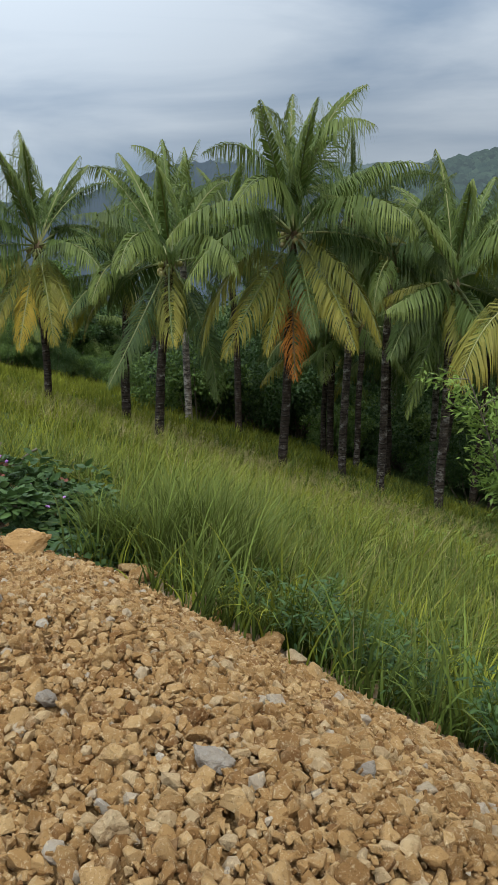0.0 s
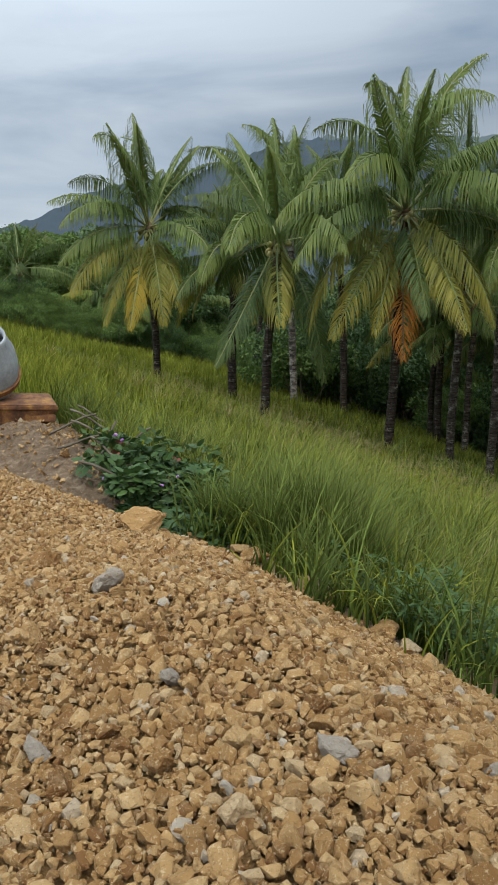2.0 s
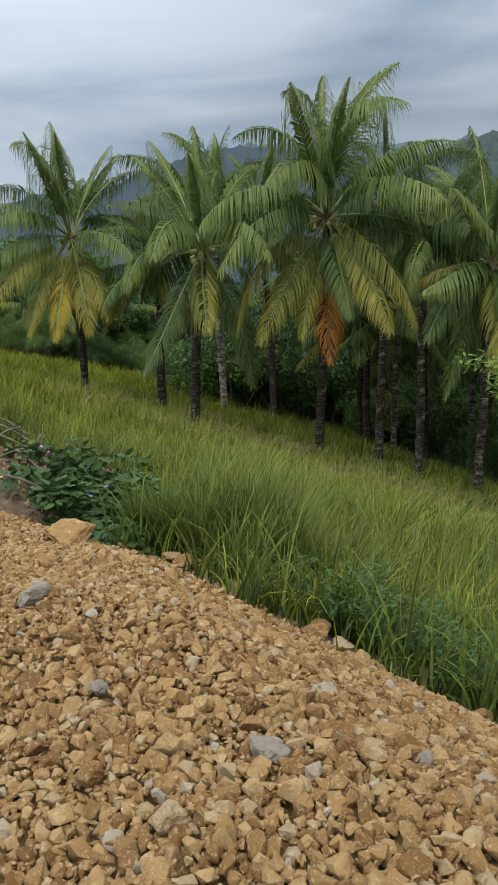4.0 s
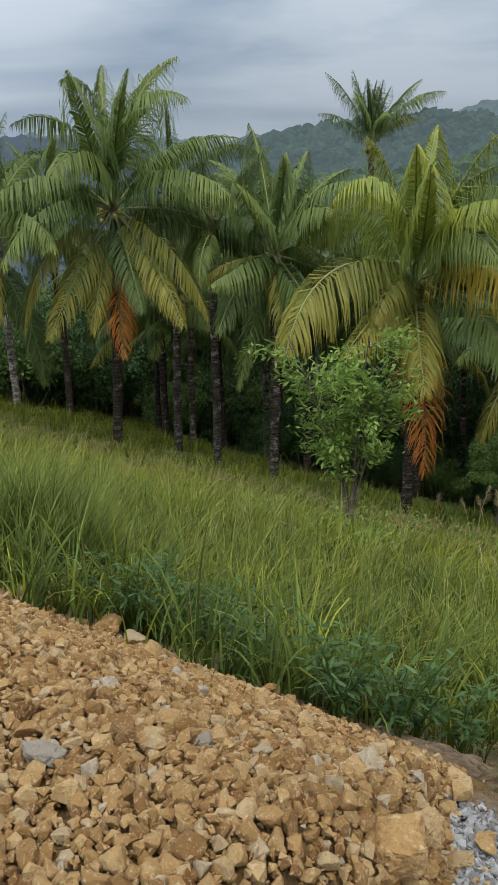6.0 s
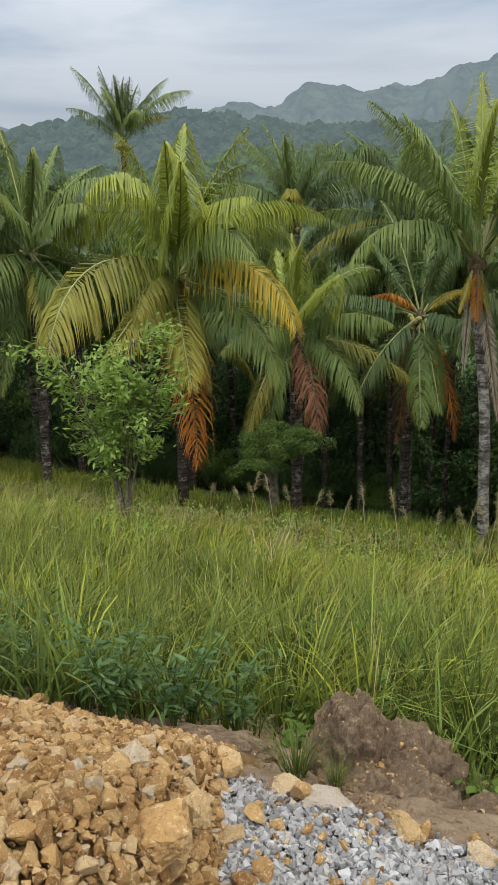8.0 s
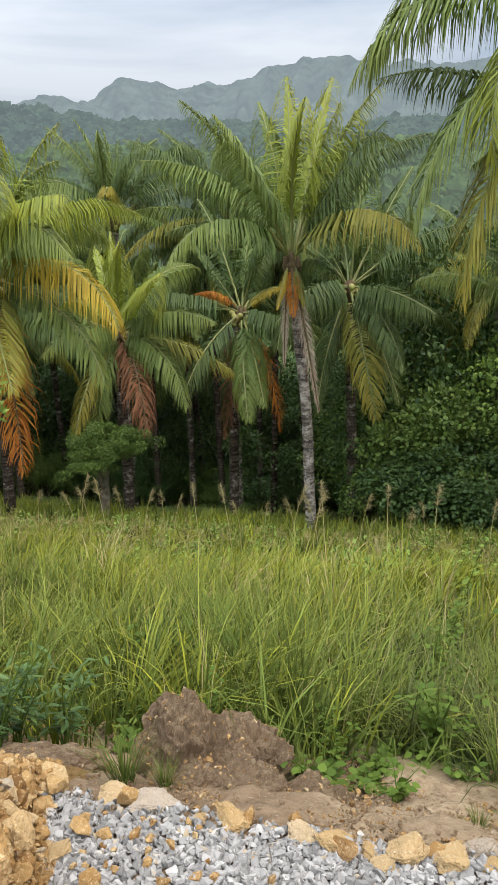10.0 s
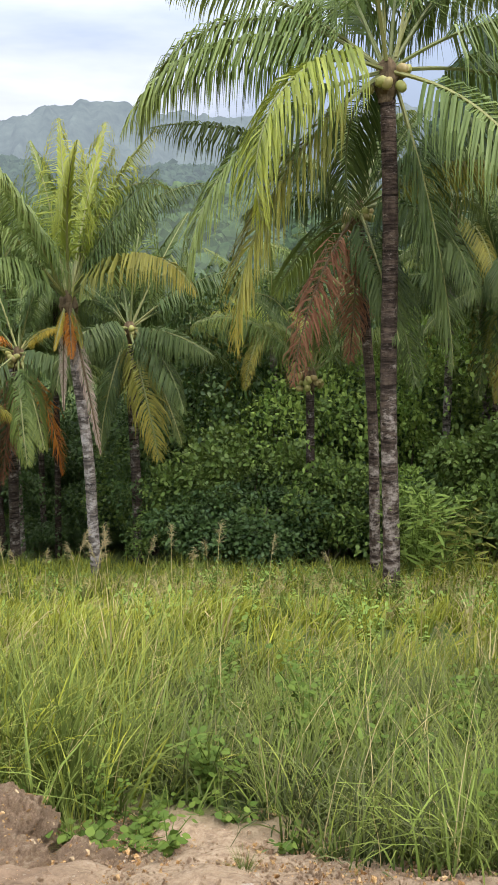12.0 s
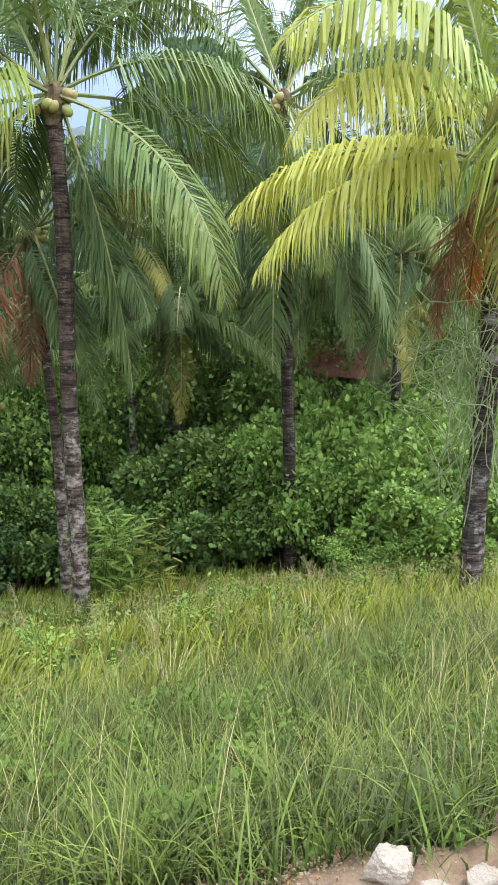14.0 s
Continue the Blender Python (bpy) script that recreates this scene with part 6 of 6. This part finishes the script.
def plume_meshes(rng):
    u = np.linspace(0, 1, 8)[:, None]
    P = np.concatenate([0.20 * u ** 2, 0.05 * u, 0.97 * u], 1)
    stalk = mesh_of("stalk", *tube(P, 0.006 * (1 - 0.6 * u[:, 0]), 5), GRASS["dry"], True)
    out = []
    for k in range(64):
        v = rng.uniform(0.70, 1.0)
        p = np.array([0.20 * v ** 2, 0.05 * v, 0.97 * v])
        a = rng.uniform(0, 6.28)
        e = np.array([math.cos(a) * 0.085 + 0.05, math.sin(a) * 0.085, rng.uniform(0.05, 0.15)]) * (1.55 - v) * rng.uniform(0.5, 1.3)
        w = np.linspace(0, 1, 5)[:, None]
        out.append(tube(p + e * w + np.array([0, 0, -0.05]) * w ** 2, 0.0034 * (1 - 0.6 * w[:, 0]), 3))
    return stalk, mesh_of("plume", *join(out), LEAF["plume"], True)


PLUMES = [plume_meshes(_rng) for _ in range(3)]
for k, (x, y, top) in enumerate(((5.95, 11.33, -1.45), (6.1, 11.3, -1.65), (7.04, 10.7, -1.7), (7.15, 10.6, -1.9), (7.59, 9.7, -1.6), (7.7, 9.6, -1.8), (7.95, 8.75, -1.45), (8.66, 8.76, -1.6), (8.55, 8.8, -1.75), (5.56, 12.06, -1.7), (9.36, 7.26, -1.5), (10.58, 1.86, -1.35),
                                     (10.0, 2.43, -1.45), (10.6, 1.93, -1.5), (6.25, 11.1, -1.5), (9.3, 7.4, -1.7), (9.9, 2.3, -1.7), (10.7, 1.5, -1.5), (4.6, 1.9, -0.55), (4.2, 1.3, -0.6), (5.4, 1.2, -0.75), (6.2, 2.6, -0.9), (7.4, 6.2, -1.1), (6.6, 6.9, -0.95), (5.6, 4.9, -0.8), (6.5, 11.0, -1.6), (6.8, 10.9, -1.75), (7.35, 10.2, -1.65), (8.2, 8.9, -1.7), (8.9, 8.3, -1.7), (9.1, 7.9, -1.6), (6.0, 11.6, -1.75), (7.8, 9.2, -1.75), (9.7, 6.6, -1.7), (9.9, 5.6, -1.8))):
    z = float(ground_z(x, y))
    t = thing("seed_stalk", "tall grass stalk with a pale feathery seed head", "grass stalk", "seed heads", (x, y, z), turn=k * 1.9, size=0.86 * (top - z))
    part("stalk", PLUMES[k % 3][0], t)
    part("plume", PLUMES[k % 3][1], t)

# yellowing bamboo-like clump beside the tall palm
_cane = [leaf_spray(_rng, 170, 0.45, 1.6, 0.26, 0.09, LEAF["fresh"], 12), leaf_spray(_rng, 90, 0.40, 1.4, 0.24, 0.09, FROND["olive"], 8)]
for k, (x, y) in enumerate(((12.5, 5.35), (12.7, 5.1), (12.4, 5.6), (13.0, 4.8))):
    place_plant("cane_clump", [_cane[k % 2]], x, y, 1.15, "clump of slender canes with narrow yellow-green leaves", "cane", "cane clumps", _rng)


def build_flower_bush():
    rng = np.random.default_rng(71)
    for x, y, z, size, n, key, label in ((-0.80, 5.46, -0.27, 0.82, 7600, "dark", "dark green bush with small purple flowers behind the heap"), (-0.36, 5.34, -0.40, 0.56, 4600, "dark", "low dark green bush with small purple flowers"),
                                         (-1.36, 6.20, -0.17, 0.55, 1100, "dark", "straggly bush with reddish and purple tips")):
        b = thing("flower_bush", label, "bush", "flower bushes", (x, y, z))
        b.scale = (1.0, 1.0, 0.60 if n > 2000 else 0.80)
        part("foliage", foliage(rng, n, size, 0.080, 22, LEAF[key], wide=0.34), b)
        part("branching", stems_mesh(rng, size, 9, 0.009), b)
        fv = []
        for _ in range(13):
            p = rng.normal(0, 0.32, 3) * size
            p[2] = abs(p[2]) + 0.42 * size
            fv.append(((ICO1[0] * 0.015 * (1 + rng.normal(0, 0.25, (len(ICO1[0]), 1))) + p), ICO1[1]))
        part("blossom", mesh_of("blossom", *join(fv), LEAF["purple"], False), b, "small purple blossoms")
        if n < 2000:
            tagged(part("red_leaf", foliage(rng, 40, size * 0.9, 0.05, 8, LEAF["red"]), b, "dried red leaves"), kind="stuff")


build_flower_bush()


def build_vines():
    """A tangle of thin pale vines over the near palm's trunk."""
    rng = np.random.default_rng(81)
    v = thing("vine_tangle", "tangle of thin pale green vines hanging on a palm trunk", "vine", at=(11.0, -0.35, float(ground_z(11.0, -0.35))))
    out = []
    for _ in range(100):
        u = np.linspace(0, 1, 12)[:, None]
        a = rng.uniform(0, 6.28)
        top, low = rng.uniform(2.8, 4.5), rng.uniform(1.1, 3.2)
        rad = rng.uniform(0.15, 0.95)
        c = np.array([0.2, 0.15, 0]) + np.array([math.cos(a) * rad, math.sin(a) * rad, 0])
        P = c + np.concatenate([0.45 * np.sin(6 * u + 3 * a) * rad, 0.45 * np.cos(7 * u + 2 * a) * rad, low + (top - low) * (1 - u) + 0.2 * np.sin(9 * u + a)], 1)
        out.append(tube(P, np.full(12, 0.0075), 4))
    part("tendril", mesh_of("tendril", *join(out), LEAF["vine"], True), v)
    n = 380
    fo = foliage(rng, n, 1.25, 0.11, 9, LEAF["vine"], flat=1.3, wide=0.22)
    part("foliage", fo, v, m=Matrix.Translation((0.1, 0.05, 2.0)) @ Matrix.Diagonal((0.9, 0.9, 1.4, 1)))


build_vines()

# ---------------------------------------------------------------- far left: mixer on its heap of spoil
RUST = Mat("rusted_steel", 0.75, 0.3)
RUST.colour(RUST.ramp(RUST.noise(7, 6, 0.75), [(0.35, (0.075, 0.036, 0.020)), (0.52, (0.22, 0.092, 0.036)), (0.70, (0.46, 0.23, 0.05))])).bump(RUST.noise(60, 5), 0.4, 0.004)
RUST = RUST.m
CEMENT = Mat("cement_caked_steel", 0.9, 0.2)
CEMENT.colour(CEMENT.ramp(CEMENT.noise(10, 7, 0.7), [(0.3, (0.26, 0.26, 0.255)), (0.6, (0.42, 0.42, 0.41)), (0.8, (0.55, 0.54, 0.52))])).bump(CEMENT.noise(40, 6), 0.6, 0.01)
CEMENT = CEMENT.m


def lathe(profile, sides=28):
    pr = np.asarray(profile, float)
    a = np.linspace(0, 2 * np.pi, sides, endpoint=False)
    V = np.stack([pr[:, 0][:, None] * np.cos(a), pr[:, 0][:, None] * np.sin(a), np.repeat(pr[:, 1][:, None], sides, 1)], -1).reshape(-1, 3)
    i, j = np.meshgrid(np.arange(len(pr) - 1), np.arange(sides), indexing="ij")
    j2 = (j + 1) % sides
    return V, np.stack([i * sides + j, i * sides + j2, (i + 1) * sides + j2, (i + 1) * sides + j], -1).reshape(-1, 4)


def box_bm(sx, sy, sz, bevel=0.01, taper=1.0):
    bm = bmesh.new()
    bmesh.ops.create_cube(bm, size=1.0)
    for v in bm.verts:
        k = taper if v.co.z < 0 else 1.0
        v.co = Vector((v.co.x * sx * k, v.co.y * sy * k, v.co.z * sz))
    bmesh.ops.bevel(bm, geom=bm.edges[:], offset=bevel, segments=2, affect="EDGES")
    return bm


def bm_part(name, bm, material, parent, label="", m=None):
    me = bpy.data.meshes.new(name)
    bm.to_mesh(me)
    bm.free()
    me.materials.append(material)
    return part(name, me, parent, label, m)


def build_mixer():
    t = thing("concrete_mixer", "grey cement-caked concrete mixer with rusty frame on the spoil heap", "concrete mixer", at=(-3.30, 7.60, 0.02), turn=radians(20))
    drum = part("drum", mesh_of("drum", *lathe([(0.02, -0.36), (0.20, -0.35), (0.31, -0.24), (0.36, -0.05), (0.36, 0.10), (0.30, 0.27), (0.21, 0.40), (0.20, 0.44), (0.18, 0.44), (0.19, 0.38)]), CEMENT, True), t, "", pose(0, 0, 0.58, 35, 0, 20))
    part("ring_gear", mesh_of("ring_gear", *lathe([(0.36, -0.02), (0.385, -0.02), (0.385, 0.03), (0.36, 0.03)], 40), RUST, False), drum, "rusty ring")
    bm_part("hopper", box_bm(0.50, 0.50, 0.24, 0.02, 0.86), RUST, t, "rusty steel trough", pose(0.40, -0.06, 0.16, 4, 3, 10))
    bm_part("hopper_lip", box_bm(0.56, 0.56, 0.05, 0.012), RUST, t, "worn brown rim", pose(0.40, -0.06, 0.29, 4, 3, 10))
    for y in (-0.26, 0.26):
        bm_part("frame_rail", box_bm(1.3, 0.06, 0.07, 0.008), RUST, t, "", pose(0.05, y, 0.16))
        w = part("wheel", mesh_of("wheel", *lathe([(0.0, -0.03), (0.11, -0.03), (0.14, -0.05), (0.16, -0.03), (0.16, 0.03), (0.14, 0.05), (0.11, 0.03), (0.0, 0.03)], 24), RUST, True), t, "", pose(-0.35, y * 1.35, 0.16, 90, 0, 0))
        bm_part("upright", box_bm(0.06, 0.05, 0.55, 0.008), RUST, t, "", pose(-0.02, y * 1.55, 0.45))


build_mixer()


def build_spoil():
    rng = np.random.default_rng(91)
    t = thing("spoil_heap", "low heap of brown soil, stones and twigs at the road's end", "soil heap", at=(0, 0, 0))
    a, b = np.linspace(-1.5, 0.45, 40), np.linspace(4.4, 8.6, 70)
    S, W = np.meshgrid(a, b, indexing="ij")
    X, Y = xy(S, W)

    def top(S, W):
        return 0.22 * np.exp(-((S + 0.55) / 0.42) ** 2 - ((W - 6.6) / 1.3) ** 2) + 0.10 * np.exp(-((S + 0.7) / 0.5) ** 2 - ((W - 7.8) / 0.6) ** 2) - 0.03
    Z = top(S, W) + 0.05 * rng.random(S.shape) * (top(S, W) > 0) - 0.02
    n, m = S.shape
    i, j = np.meshgrid(np.arange(n - 1), np.arange(m - 1), indexing="ij")
    F = np.stack([i * m + j, (i + 1) * m + j, (i + 1) * m + j + 1, i * m + j + 1], -1).reshape(-1, 4)
    F = F[Z.ravel()[F].max(axis=1) > -0.02]
    part("soil_body", mesh_of("soil_body", np.stack([X, Y, Z], -1).reshape(-1, 3), F, SOIL, False), t)
    shapes = [broken_stone(rng, 9) for _ in range(12)]
    s, w = rng.normal(-0.5, 0.35, 500), rng.normal(6.5, 1.0, 500)
    z = top(s, w)
    ok = z > 0
    x, y = xy(s[ok], w[ok])
    r = np.clip(rng.lognormal(math.log(0.016), 0.45, ok.sum()), 0.007, 0.05)
    v, f = scatter(rng, shapes, np.stack([x, y, z[ok] + 0.02], -1), r)
    tagged(part("rubble", mesh_of("rubble", v, f, STONE, False), t, "scattered stones"), kind="stuff")
    for k in range(9):
        x, y = xy(rng.normal(-0.45, 0.25), rng.normal(6.4, 0.6))
        u = np.linspace(-0.5, 0.5, 6)[:, None]
        ang = rng.uniform(0, 3.1)
        P = np.array([x, y, 0.26]) + np.concatenate([np.cos(ang) * u, np.sin(ang) * u, 0.15 * np.sin(u * 3)], 1) * rng.uniform(0.25, 0.6)
        part("twig", mesh_of("twig", *tube(P, np.full(6, 0.010), 5), WOOD, True), t)


build_spoil()


def build_lip_rocks():
    """Larger pale boulders along the heap's outer foot."""
    rng = np.random.default_rng(24)
    shapes = [mesh_of("rock", *broken_stone(rng, 18, 0.08, 3), PALE if k % 2 else STONE_BIG, False) for k in range(6)]
    for k, (s, w, r) in enumerate(((-0.03, 2.87, 0.085), (0.02, 2.76, 0.055), (-0.02, 3.35, 0.055), (-0.03, 3.52, 0.05), (-0.10, 3.95, 0.075), (-0.12, 4.08, 0.06), (-0.62, 4.25, 0.12), (-0.55, 4.45, 0.07), (-0.30, 4.3, 0.06), (0.1, 2.45, 0.04), (0.13, 2.1, 0.04))):
        x, y = xy(s, w)
        z = max(float(pile_z(x, y)), float(ground_z(x, y)))
        ob = thing("rock", "pale limestone boulder at the foot of the heap", "rock", "heap rocks", (x, y, z + r * 0.62), mesh=shapes[k % 6])
        ob.rotation_euler = (rng.uniform(-0.4, 0.4), rng.uniform(-0.4, 0.4), rng.uniform(0, 6.28))
        ob.scale = (r * 1.2, r, r * 0.85)


build_lip_rocks()


def build_house():
    """A far house, of which the rusty red roof shows between the trees."""
    x, y = 22.1, 2.65
    zb = -5.15
    h = thing("house", "small far house with a rusty red sheet roof", "house", at=(x, y, zb), turn=radians(65))
    wall_m = Mat("plaster", 0.9, 0.2)
    wall_m.colour(wall_m.ramp(wall_m.noise(2, 5), [(0.3, (0.14, 0.105, 0.075)), (0.7, (0.24, 0.19, 0.14))]))
    roof_m = Mat("rusty_sheet", 0.7, 0.3)
    roof_m.colour(roof_m.ramp(roof_m.noise(1.5, 5), [(0.3, (0.17, 0.055, 0.035)), (0.7, (0.28, 0.11, 0.07))]))
    bm_part("wall", box_bm(1.5, 1.6, 5.2, 0.02), wall_m.m, h, "", pose(0, 0, 2.6))
    bm = bmesh.new()
    pts = [(-0.9, -1.2, 5.15), (0.9, -1.2, 5.15), (0.9, 1.2, 5.15), (-0.9, 1.2, 5.15), (-0.7, 0, 6.05), (0.7, 0, 6.05)]
    vs = [bm.verts.new(p) for p in pts]
    for f in ((0, 1, 5, 4), (2, 3, 4, 5), (0, 4, 3), (1, 2, 5), (0, 3, 2, 1)):
        bm.faces.new([vs[k] for k in f])
    bm_part("roof", bm, roof_m.m, h, "rusty red roof")


build_house()
